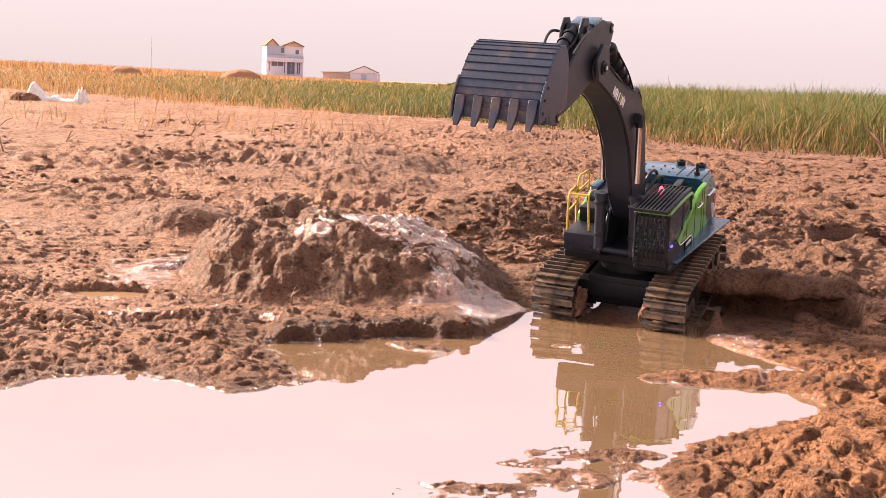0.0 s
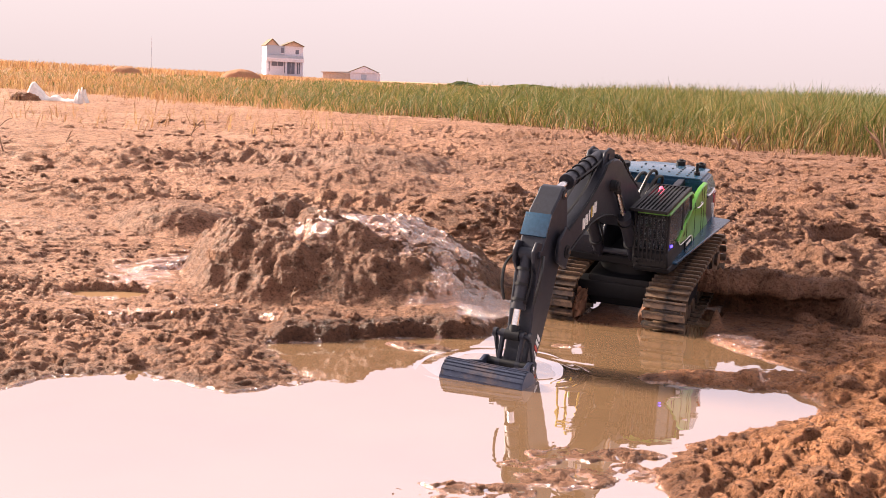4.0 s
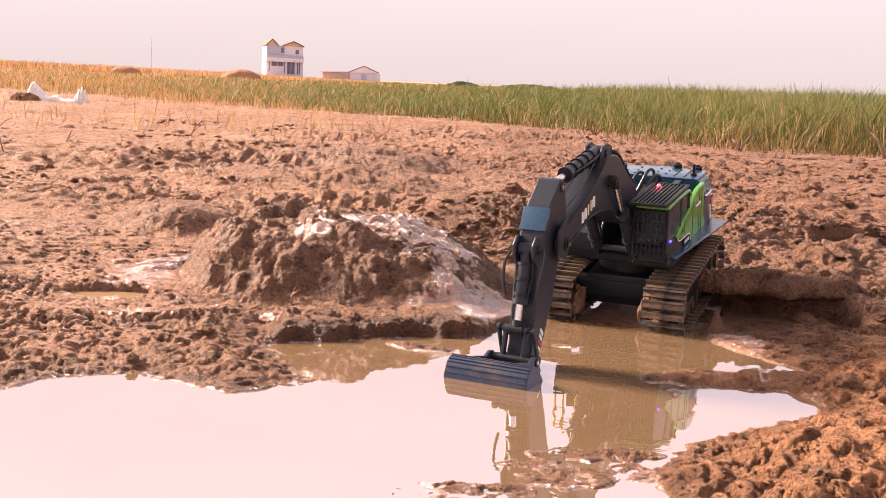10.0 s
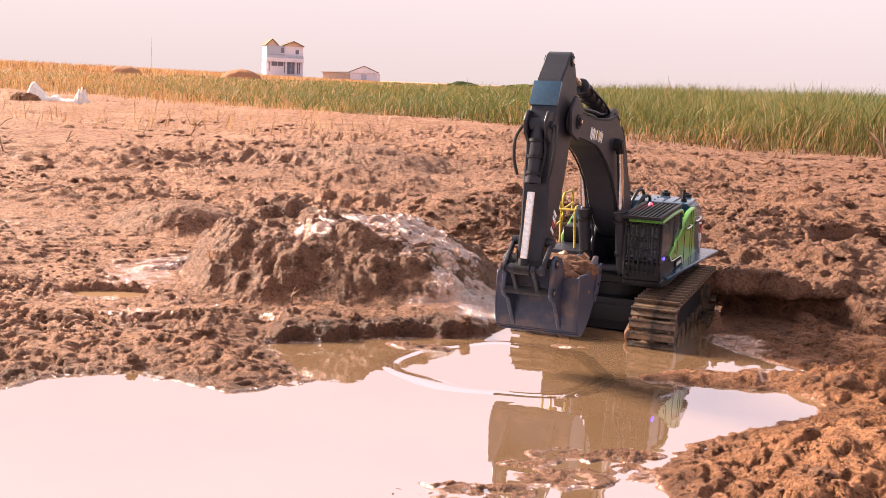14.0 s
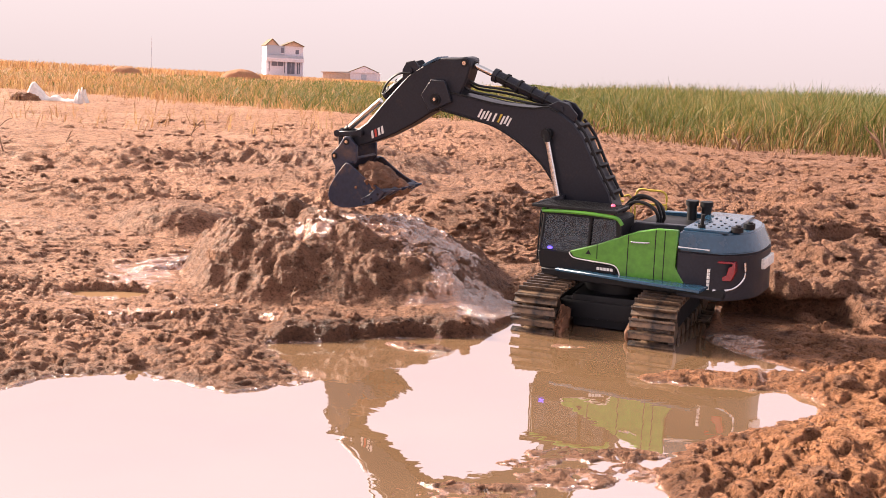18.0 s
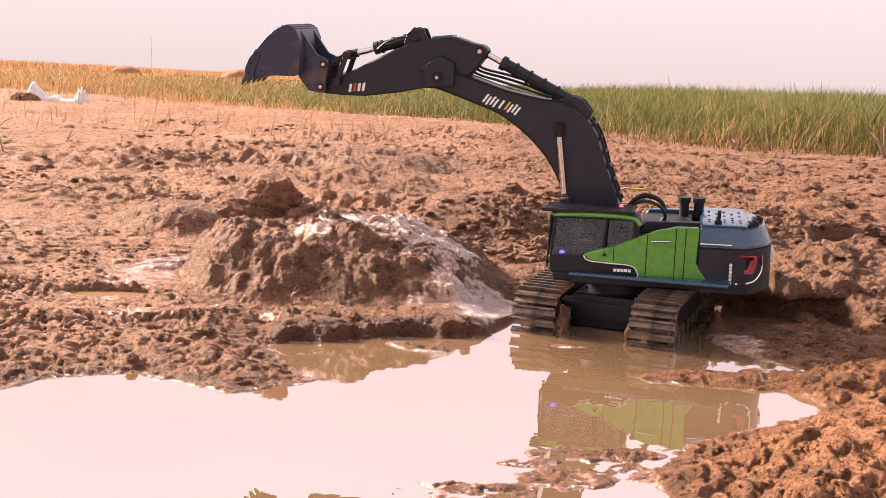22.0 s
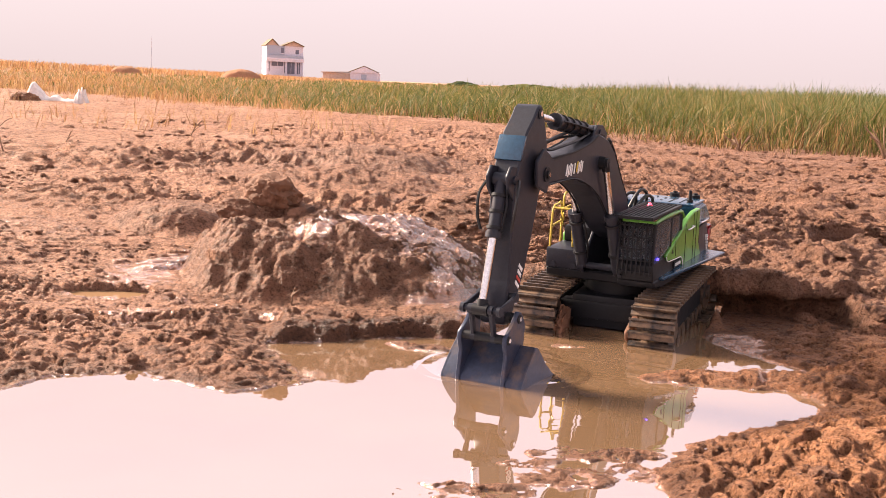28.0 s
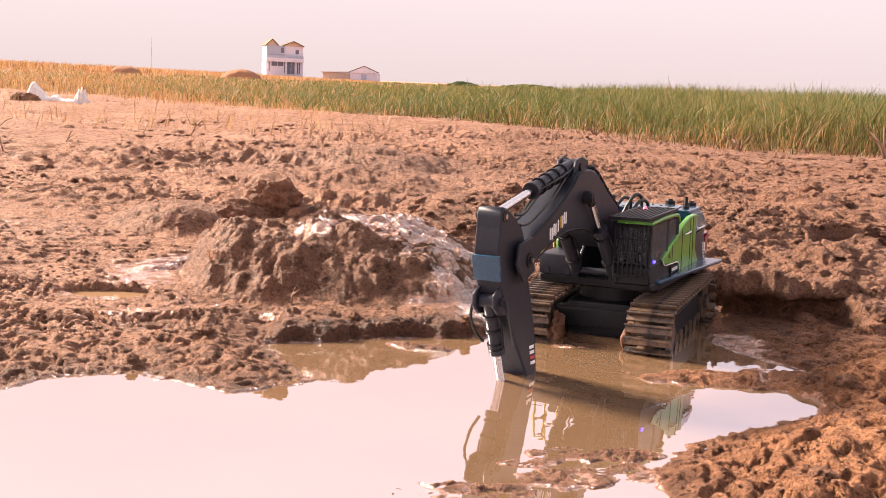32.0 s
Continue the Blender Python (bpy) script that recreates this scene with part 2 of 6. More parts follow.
def join(bm, sub):
    me = bpy.data.meshes.new("t")
    sub.to_mesh(me)
    sub.free()
    bm.from_mesh(me)
    bpy.data.meshes.remove(me)


def bm_plate(bm, outline, y0, y1, bevel=0.001):
    """A plate with an outline in x, z, from y0 to y1."""
    sub = bmesh.new()
    a = [sub.verts.new((x, y0, z)) for x, z in outline]
    f = sub.faces.new(a)
    r = bmesh.ops.extrude_face_region(sub, geom=[f])
    for v in r["geom"]:
        if isinstance(v, bmesh.types.BMVert):
            v.co.y = y1
    bmesh.ops.recalc_face_normals(sub, faces=sub.faces[:])
    if bevel:
        bmesh.ops.bevel(sub, geom=sub.edges[:], offset=bevel, segments=1, profile=0.6, affect="EDGES")
    join(bm, sub)
    return bm


def bm_rod(bm, a, b, r, sides=14, r2=None):
    a, b = Vector(a), Vector(b)
    d = b - a
    q = d.to_track_quat("Z", "Y").to_matrix().to_4x4()
    bmesh.ops.create_cone(bm, cap_ends=True, segments=sides, radius1=r, radius2=r if r2 is None else r2, depth=d.length,
                          matrix=Matrix.Translation((a + b) / 2) @ q)
    return bm


def bm_tube(bm, pts, r, sides=8):
    """A bent tube through the points, smoothed."""
    P = [Vector(p) for p in pts]
    path = []
    for i in range(len(P) - 1):
        p0, p1, p2, p3 = P[max(i - 1, 0)], P[i], P[i + 1], P[min(i + 2, len(P) - 1)]
        for k in range(5):
            t = k / 5
            path.append(0.5 * ((2 * p1) + (p2 - p0) * t + (2 * p0 - 5 * p1 + 4 * p2 - p3) * t * t + (3 * p1 - p0 - 3 * p2 + p3) * t ** 3))
    path.append(P[-1])
    rings = []
    for i, p in enumerate(path):
        d = (path[min(i + 1, len(path) - 1)] - path[max(i - 1, 0)]).normalized()
        q = d.to_track_quat("Z", "Y")
        rings.append([bm.verts.new(p + q @ Vector((r * math.cos(a), r * math.sin(a), 0))) for a in (2 * math.pi * k / sides for k in range(sides))])
    for u, v in zip(rings, rings[1:]):
        for k in range(sides):
            bm.faces.new((u[k], u[(k + 1) % sides], v[(k + 1) % sides], v[k]))
    bm.faces.new(rings[0][::-1])
    bm.faces.new(rings[-1])
    return bm


def bm_lump(bm, size, seed, rough=0.35, detail=3, at=(0, 0, 0), freq=2.2):
    sub = bmesh.new()
    bmesh.ops.create_icosphere(sub, subdivisions=detail, radius=1.0)
    for v in sub.verts:
        d = v.co.normalized()
        k = 1 + rough * noise.fractal(d * freq + Vector((seed * 3.7, seed * 1.3, seed)), 0.7, 2.1, 5)
        k += rough * 0.35 * abs(noise.noise(d * freq * 3.1 + Vector((seed, 9, 2))))
        v.co = Vector((d.x * size[0] * k + at[0], d.y * size[1] * k + at[1], d.z * size[2] * k + at[2]))
    join(bm, sub)
    return bm


def mesh_from(name, verts, faces, material, smooth=True):
    """One mesh from numpy arrays; faces all of one length."""
    me = bpy.data.meshes.new(name)
    nv, nf, k = len(verts), len(faces), faces.shape[1]
    me.vertices.add(nv)
    me.vertices.foreach_set("co", verts.astype(np.float32).ravel())
    me.loops.add(nf * k)
    me.loops.foreach_set("vertex_index", faces.astype(np.int32).ravel())
    me.polygons.add(nf)
    me.polygons.foreach_set("loop_start", np.arange(0, nf * k, k, dtype=np.int32))
    me.polygons.foreach_set("loop_total", np.full(nf, k, dtype=np.int32))
    me.update(calc_edges=True)
    me.materials.append(material)
    if smooth:
        me.shade_smooth()
    return new(name, me)


# ---------------------------------------------------------------- ground
def lattice(ix, iy, seed):
    h = np.sin(ix * 127.1 + iy * 311.7 + seed * 74.7) * 43758.5453
    return h - np.floor(h)


def vnoise(x, y, seed=0):
    """Smooth value noise, 0 to 1."""
    ix, iy = np.floor(x), np.floor(y)
    fx, fy = x - ix, y - iy
    ux, uy = fx * fx * (3 - 2 * fx), fy * fy * (3 - 2 * fy)
    a, b = lattice(ix, iy, seed), lattice(ix + 1, iy, seed)
    c, d = lattice(ix, iy + 1, seed), lattice(ix + 1, iy + 1, seed)
    return a + (b - a) * ux + (c - a) * uy + (a - b - c + d) * ux * uy


def fbm(x, y, size, octaves=4, seed=0, gain=0.5):
    s, amp, tot = 0.0, 1.0, 0.0
    c, sn = math.cos(0.6), math.sin(0.6)
    for o in range(octaves):
        s = s + amp * (vnoise(x / size, y / size, seed + o) * 2 - 1)
        tot += amp
        amp *= gain
        size /= 2.03
        x, y = c * x - sn * y, sn * x + c * y
    return s / tot


def billow(x, y, size, octaves=3, seed=0):
    s, amp, tot = 0.0, 1.0, 0.0
    for o in range(octaves):
        s = s + amp * np.abs(vnoise(x / size, y / size, seed + o) * 2 - 1)
        tot += amp
        amp *= 0.55
        size /= 2.1
        x, y = 0.8 * x - 0.6 * y, 0.6 * x + 0.8 * y
    return s / tot


def clods(x, y, size, seed=0, tall=1.0):
    """Rounded lumps with sharp gaps between them, 0 to 1."""
    u, v = x / size, y / size
    iu, iv = np.floor(u), np.floor(v)
    best = np.full(x.shape, 9.0)
    lift = np.zeros(x.shape)
    for du in (-1, 0, 1):
        for dv in (-1, 0, 1):
            cu, cv = iu + du, iv + dv
            px, py = cu + lattice(cu, cv, seed), cv + lattice(cu, cv, seed + 17.3)
            r = (u - px) ** 2 + (v - py) ** 2
            k = lattice(cu, cv, seed + 5.1)
            lift = np.where(r < best, k, lift)
            best = np.minimum(best, r)
    return np.clip(1 - best / (0.12 + 0.30 * lift), 0, 1) ** 0.6 * (0.35 + 0.65 * lift)


def crust(x, y, size, seed, levels=(-0.18, 0.04, 0.24), edge=0.035):
    """Thin plates of crust over one another, with crisp broken rims, 0 to 1."""
    f = fbm(x * 0.75, y, size, 5, seed, 0.58)
    return sum(step(v, v + edge, f) for v in levels) / len(levels)


def step(a, b, v):
    t = np.clip((v - a) / (b - a), 0, 1)
    return t * t * (3 - 2 * t)


# the puddle's outline in plan, clockwise from the near corner
SHORE_A = [(-0.42, 0.33), (-0.66, 0.40), (-0.83, 0.53), (-0.91, 0.70), (-0.87, 0.88), (-0.76, 0.97), (-0.60, 1.009), (-0.39, 0.998), (-0.361, 1.047), (-0.291, 1.072), (-0.234, 1.044), (-0.192, 1.021), (-0.164, 1.036),
           (-0.119, 1.074), (-0.159, 1.146), (-0.188, 1.223), (-0.135, 1.239), (-0.086, 1.26), (-0.049, 1.273), (0.031, 1.289), (0.061, 1.304)]
SHORE_B = [(0.112, 1.384), (0.115, 1.48), (0.17, 1.53), (0.228, 1.59), (0.29, 1.53), (0.305, 1.41), (0.318, 1.346), (0.339, 1.291), (0.364, 1.241),
           (0.391, 1.208), (0.345, 1.172), (0.33, 1.122), (0.312, 1.116), (0.345, 1.113), (0.370, 1.100), (0.366, 1.06), (0.352, 1.030), (0.315, 1.008),
           (0.228, 0.938), (0.19, 0.89), (0.167, 0.858), (0.17, 0.80), (0.15, 0.70), (0.12, 0.5), (0.02, 0.40), (-0.17, 0.34)]
SHORE = SHORE_A + SHORE_B
# islets: x, y, half length, half width, turn in degrees, rise
ISLETS = [(0.128, 0.885, 0.058, 0.014, 4, 0.004), (0.102, 0.828, 0.038, 0.024, 6, 0.006), (0.030, 0.788, 0.050, 0.024, 8, 0.005), (0.068, 0.858, 0.020, 0.008, 0, 0.003), (0.15, 0.845, 0.02, 0.02, 0, 0.003),
          (0.278, 1.150, 0.058, 0.034, 8, 0.016), (0.219, 1.143, 0.018, 0.020, 0, 0.016), (-0.022, 1.238, 0.040, 0.016, -20, 0.006), (0.163, 1.353, 0.020, 0.014, 0, 0.008), (0.146, 1.273, 0.024, 0.005, 4, 0.002)]
POOL_Z = 0.019
TRACK_YAW = 246.7


def shore_distance(x, y):
    """Distance from the puddle's edge, positive on land."""
    best = np.full(x.shape, 1e9)
    inside = np.zeros(x.shape, bool)
    for (ax, ay), (bx, by) in zip(SHORE, SHORE[1:] + SHORE[:1]):
        dx, dy = bx - ax, by - ay
        t = np.clip(((x - ax) * dx + (y - ay) * dy) / (dx * dx + dy * dy), 0, 1)
        best = np.minimum(best, (x - ax - t * dx) ** 2 + (y - ay - t * dy) ** 2)
        if dy:
            inside ^= ((ay > y) != (by > y)) & (x < ax + dx * (y - ay) / dy)
    d = np.sqrt(best)
    d = np.where(inside, -d, d)
    for cx, cy, a, b, turn, top in ISLETS:
        c, s = math.cos(radians(turn)), math.sin(radians(turn))
        u, v = ((x - cx) * c + (y - cy) * s) / a, ((y - cy) * c - (x - cx) * s) / b
        d = np.maximum(d, np.minimum((1 - np.sqrt(u * u + v * v)) * b, top))
    return d


def bumpy(x, y, cx, cy, a, b, turn=0.0, power=2.0):
    """A rounded heap, 1 at its middle and 0 from its rim on."""
    c, s = math.cos(radians(turn)), math.sin(radians(turn))
    u, v = ((x - cx) * c + (y - cy) * s) / a, ((y - cy) * c - (x - cx) * s) / b
    r = np.sqrt(u * u + v * v) + 0.16 * fbm(x, y, 0.5 * min(a, b), 3, 31)
    return np.clip(1 - np.clip(r, 0, 1) ** power, 0, 1)


def heap_mask(x, y):
    """The spoil heap beside the puddle: a blunt oval, steep at its rim."""
    u = (x + 0.133) / 0.226 + 0.10 * fbm(x, y, 0.11, 3, 31)
    v = (y - 1.565) / 0.215 + 0.08 * fbm(x, y, 0.09, 3, 32)
    r = (np.abs(u) ** 2.7 + np.abs(v) ** 2.7) ** (1 / 2.7)
    return np.clip(1 - np.clip(r, 0, 1) ** (3.0 + 2.2 * step(-0.15, -0.27, x)), 0, 1)


def terrain(x, y):
    """Height, wetness with painted shade, and water film of the ground at x, y."""
    x, y = np.asarray(x, float), np.asarray(y, float)
    dist = np.hypot(x, y)
    d = shore_distance(x, y)
    d = d + 0.006 * fbm(x, y, 0.012, 2, 26) * (1 - step(1.08, 1.2, y)) + 0.006 * fbm(x, y, 0.03, 3, 4) + 0.006 * fbm(x, y, 0.022, 3, 24, 0.7) * (1 - step(0.9, 1.0, y))
    near = step(-0.002, 0.008, d)
    far = step(1.62, 2.4, y)
    land = np.maximum(d, 0)
    h = 0.001 + 0.006 * (1 - np.exp(-land / 0.012)) + 0.047 * (1 - np.exp(-land / 0.50))
    h = np.where(d < 0, -0.035 * (1 - np.exp(np.minimum(d, 0) / 0.05)), h)
    # broken cut bank between the heap and the water
    lip = step(-0.205, -0.165, x) * (1 - step(0.035, 0.075, x)) * step(0.0, 0.006, y - 1.21 - 0.30 * (x + 0.19)) * (1 - step(1.40, 1.45, y))
    lip_h = 0.016 * step(0.000, 0.013, d + 0.008 * fbm(x, y, 0.03, 3, 34)) * (1 - step(0.05, 0.15, d)) * (0.75 + 0.6 * fbm(x, y, 0.05, 3, 36))
    h = h + lip * lip_h
    # the heap: blunt body, a slab of fresh mud on its left, a wet slope running down on its right
    mound = heap_mask(x, y)
    slab = bumpy(x, y, -0.238, 1.585, 0.066, 0.056, 6, 3.0)
    knob = bumpy(x, y, -0.222, 1.555, 0.030, 0.030, 0, 2.0)
    shoulder = bumpy(x, y, -0.262, 1.485, 0.055, 0.050, 0, 3.0)
    rough_heap = np.maximum(mound, slab)
    wetside = step(-0.13, -0.06, x + 0.35 * (y - 1.5) + 0.03 * fbm(x, y, 0.06, 3, 38)) * mound
    h = h + 0.073 * mound + 0.018 * slab + 0.003 * knob + 0.004 * shoulder
    face = np.clip(4 * mound * (1 - mound), 0, 1)
    gully = 0.6 * billow(x * 1.35 + 0.3 * y, y * 0.62, 0.060, 4, 65) + 0.4 * billow(x, y, 0.030, 3, 64)
    h = h - 0.018 * face * gully * (1 - 0.5 * wetside) + 0.012 * rough_heap * fbm(x, y, 0.075, 6, 7, 0.64) + 0.006 * rough_heap * (crust(x, y, 0.05, 82, edge=0.05) - 0.4)
    slump = clods(x + 0.02 * fbm(x, y, 0.04, 3, 68), 0.8 * y + 0.02 * fbm(x, y, 0.04, 3, 69), 0.058, 67)
    h = h + np.minimum(1, 2.5 * rough_heap) * (1 - 0.6 * wetside) * (0.016 * (slump - 0.35) + 0.009 * (clods(x, y, 0.024, 70) - 0.3) * step(-0.35, 0.2, fbm(x, y, 0.07, 2, 72)) + 0.012 * fbm(x, y, 0.045, 5, 74, 0.68))
    rill = billow((x + y) * 0.45, (y - x) * 1.25, 0.020, 4, 66)
    h = h + wetside * 0.015 * (rill - 0.4) + 0.005 * mound * (1 - wetside) * crust(x, y, 0.075, 81, edge=0.06)
    # heaps and furrows of the dug field behind
    for cx, cy, a, b, t, k in ((-0.43, 1.87, 0.115, 0.10, 4, 0.044), (-0.40, 1.80, 0.06, 0.05, 0, 0.012), (0.04, 2.05, 0.30, 0.16, 12, 0.030), (-0.36, 3.3, 0.34, 0.20, 4, 0.050), (-0.17, 3.15, 0.20, 0.16, 10, 0.045),
                               (-0.20, 2.72, 0.26, 0.14, 8, 0.032), (0.02, 3.3, 0.16, 0.12, 0, 0.030), (0.10, 2.10, 0.22, 0.22, 20, 0.032), (-0.62, 3.5, 0.30, 0.16, 0, 0.030), (0.62, 1.68, 0.17, 0.10, 10, 0.030),
                               (0.45, 2.0, 0.3, 0.2, 0, 0.026), (-0.7, 1.5, 0.2, 0.1, 0, 0.010), (0.262, 0.752, 0.042, 0.036, 0, 0.026), (0.405, 1.125, 0.060, 0.045, 20, 0.014), (-0.18, 2.3, 0.20, 0.10, 0, 0.022),
                               (0.335, 1.155, 0.045, 0.026, 10, 0.010), (0.34, 0.90, 0.12, 0.08, 40, 0.014), (0.372, 1.44, 0.05, 0.05, 0, 0.012), (-0.26, 1.27, 0.075, 0.05, 0, 0.010), (-0.95, 3.1, 0.4, 0.2, 0, 0.03)):
        h = h + k * bumpy(x, y, cx, cy, a, b, t, 2.0)
    # bank and dug-out hollow at the machine's side, with a damp shelf before it, and the pit further out
    shelf = step(0.0, 0.012, d) * step(0.31, 0.34, x) * step(1.20, 1.225, y) * (1 - step(1.372, 1.380, y)) * (1 - step(0.52, 0.70, x))
    h = h * (1 - 0.75 * shelf) + 0.004 * shelf
    edge = y - 1.40 - 0.05 * fbm(x, y, 0.16, 5, 15, 0.65)
    bank = step(0.0, 0.02, edge) * step(0.335, 0.36, x) * (1 - step(0.62, 1.1, x))
    h = h + 0.026 * bank * (0.75 + 0.35 * fbm(x, y, 0.12, 3, 19)) * (1 - step(2.2, 3.0, y))
    hx0 = (x - 0.436) / 0.088 + 0.12 * fbm(x, y, 0.05, 3, 48)
    hollow = step(1.372, 1.384, y + 0.01 * fbm(x, y, 0.05, 2, 49)) * (1 - step(1.500, 1.525, y + 0.018 * hx0 + 0.02 * fbm(x, y, 0.06, 3, 50))) * (1 - step(0.90, 1.06, np.abs(hx0)))
    h = h * (1 - hollow) + hollow * 0.0035
    hollow2 = bumpy(x, y, 0.72, 1.86, 0.13, 0.14, 20, 6.0)
    h = h - 0.060 * hollow2
    churned = step(0.28, 0.36, x) * step(1.40, 1.48, y) * (1 - step(1.75, 2.1, y))
    # where water stands in thin sheets on the mud
    film = np.maximum.reduce([
        (0.62 - 0.5 * rill) * bumpy(x, y, -0.052, 1.575, 0.125, 0.125, -20, 4.0) * 1.45, (0.60 - 0.55 * rill) * wetside, 0.52 * bumpy(x, y, -0.175, 1.48, 0.06, 0.05, 12, 2.0), (0.74 - 0.5 * rill) * bumpy(x, y, -0.378, 1.56, 0.045, 0.13, -20, 2.5),
        0.46 * bumpy(x, y, -0.39, 1.47, 0.07, 0.16, 15, 2.0), (0.92 - 0.5 * rill) * bumpy(x, y, 0.055, 1.425, 0.085, 0.12, -18, 3.0), 0.60 * bumpy(x, y, -0.005, 1.372, 0.07, 0.03, 8, 2.0), 0.58 * bumpy(x, y, -0.405, 1.345, 0.085, 0.055, 5, 1.5),
        0.30 * bumpy(x, y, -0.34, 1.245, 0.12, 0.07, 0, 2.0), 0.43 * bumpy(x, y, -0.22, 1.315, 0.17, 0.055, -6, 2.0), 0.56 * bumpy(x, y, 0.335, 1.31, 0.075, 0.075, 0, 2.5), 0.70 * bumpy(x, y, 0.325, 1.275, 0.055, 0.016, -35, 2.5), 0.66 * bumpy(x, y, 0.372, 1.185, 0.035, 0.012, -20, 2.0), 0.60 * bumpy(x, y, 0.085, 1.45, 0.06, 0.07, -15, 3.0), 0.26 * bumpy(x, y, -0.62, 1.75, 0.2, 0.14, 0, 2.0),
        0.46 * bumpy(x, y, -0.247, 1.58, 0.06, 0.05, 0, 2.0), 0.46 * step(-0.02, 0.0, d) * (1 - step(0.001, 0.005, d))])
    # grain: crumbs and pits along the water, smoother ground behind, sparse rows of clods further out
    wx, wy = x + 0.010 * fbm(x, y, 0.035, 3, 33), y + 0.010 * fbm(x, y, 0.035, 3, 35)
    right_bank = step(0.08, 0.20, x) * (1 - step(1.28, 1.42, y))
    strand = (1 - step(0.10, 0.24, d + 0.05 * fbm(x, y, 0.10, 3, 39))) * (1 - step(1.22, 1.32, y + 0.06 * fbm(x, y, 0.12, 2, 40)))
    loose = np.maximum.reduce([0.85 * step(0.0, 0.35, fbm(x, y, 0.22, 4, 37)), 0.85 * right_bank, 0.9 * strand])
    skirt = np.clip(bumpy(x, y, -0.13, 1.50, 0.30, 0.20, 0, 4.0) * 2, 0, 1) * (1 - strand)
    amp = (0.55 + 0.45 * step(0.0, 0.10, d)) * (0.16 + 0.84 * loose) * (1 - 0.6 * skirt) * (1 - 0.42 * strand)
    g = (0.0020 + 0.006 * step(0.1, 0.4, d)) * fbm(x, y, 0.16, 5, 21, 0.55)
    g = g + amp * (0.0016 * (1 + 1.2 * right_bank) * (clods(wx, wy, 0.030, 3) - 0.25) + 0.0026 * (clods(wx, wy, 0.0145, 6) - 0.25) + 0.0030 * clods(wx, wy, 0.0078, 8))
    pits = step(0.10, 0.42, fbm(wx, wy, 0.0085, 2, 51, 0.6)) + 0.8 * step(0.14, 0.45, fbm(wx, wy, 0.015, 3, 52, 0.6))
    g = g - amp * 0.0075 * pits * (1 + 0.3 * strand)
    g = g + right_bank * (0.0065 * fbm(x, y, 0.034, 5, 60, 0.74) - 0.003 * pits) + amp * 0.0035 * fbm(x, y, 0.020, 4, 54, 0.7)
    plates = 0.009 * crust(x, y, 0.13, 71) * step(0.02, 0.10, d) + 0.005 * crust(x, y, 0.045, 73) * (0.2 + 0.8 * loose) * (1 - 0.5 * strand)
    g = g + plates * (1 - 0.8 * np.minimum(1, 2 * mound)) * (1 - 0.5 * skirt) - 0.005
    loose2 = step(0.14, 0.36, fbm(x * 0.7, y * 1.3, 0.50, 5, 43) + 0.22 * step(-0.6, 0.2, x) - 0.08 - 0.16 * step(3.2, 5.0, y))
    gf = 0.011 * fbm(x, y, 0.5, 5, 41, 0.55) + (0.05 + 0.95 * loose2) * (0.006 * (clods(x + 0.05 * fbm(x, y, 0.15, 2, 45), y, 0.10, 44) - 0.2) + 0.012 * (clods(wx, wy, 0.036, 46) - 0.15) - 0.010 * clods(wx, wy, 0.028, 47) + 0.010 * fbm(x, y, 0.06, 4, 42, 0.65)) + 0.014 * crust(x, y * 1.4, 0.34, 75, edge=0.02) + 0.010 * crust(x, y * 1.4, 0.12, 77, edge=0.025) - 0.012
    g = g * (1 - 0.5 * right_bank * (1 - step(0.0, 0.06, d)))
    g = g * (1 - 0.7 * far) + far * gf
    fade = 1 - step(12, 40, dist)
    g = g + churned * (0.010 * (clods(wx, wy, 0.05, 55) - 0.3) + 0.007 * (clods(wx, wy, 0.024, 57) - 0.3) + 0.014 * crust(x, y, 0.09, 59) + 0.012 * fbm(x, y, 0.05, 4, 58, 0.62) - 0.007) * (1 - hollow)
    calm = 1 - 0.8 * step(0.40, 0.60, film)
    h = h + g * near * fade * step(0.15, 0.60, y) * (1 - 0.4 * shelf) * (1 - 0.7 * hollow) * (1 - 0.7 * hollow2) * calm * (1 - 0.55 * np.minimum(1, 2 * mound))
    h = h + 0.0022 * (1 - near) * fbm(x, y, 0.02, 3, 17) * (d > -0.02)
    # the machine's cut, and the tread marks behind it
    hx, hy = math.cos(radians(TRACK_YAW)), math.sin(radians(TRACK_YAW))
    s, w = (x - 0.24) * hx + (y - 1.47) * hy, -(x - 0.24) * hy + (y - 1.47) * hx
    cut = (1 - step(0.100, 0.116, np.abs(w))) * (1 - step(0.16, 0.22, np.abs(s)))
    floor_z = np.where(s > -0.05, -0.022, -0.022 + (-0.05 - s) * 0.30)
    h = np.where(cut > 0, h * (1 - cut) + np.minimum(h, floor_z) * cut, h)
    belly = np.interp(s, [-0.12, -0.02, 0.05, 0.075, 0.11], [0.010, 0.006, 0.003, 0.0, -0.03]) + 0.004 * fbm(x, y, 0.03, 3, 56)
    h = np.where((np.abs(w) < 0.043) & (np.abs(s) < 0.15), np.maximum(h, belly), h)
    lane = (1 - step(0.018, 0.03, np.abs(w + 0.071 + 0.02))) * step(0.18, 0.22, -s) * (1 - step(0.42, 0.5, -s))
    lane2 = (1 - step(0.035, 0.05, np.abs(x - 0.115 - (y - 1.5) * 0.30))) * step(1.46, 1.50, y) * (1 - step(1.74, 1.88, y))
    h = h + 0.005 * np.sin((s + 0.2 * w) * 2 * math.pi / 0.021) * lane + 0.006 * np.sin((y + 0.3 * x) * 2 * math.pi / 0.030) * lane2
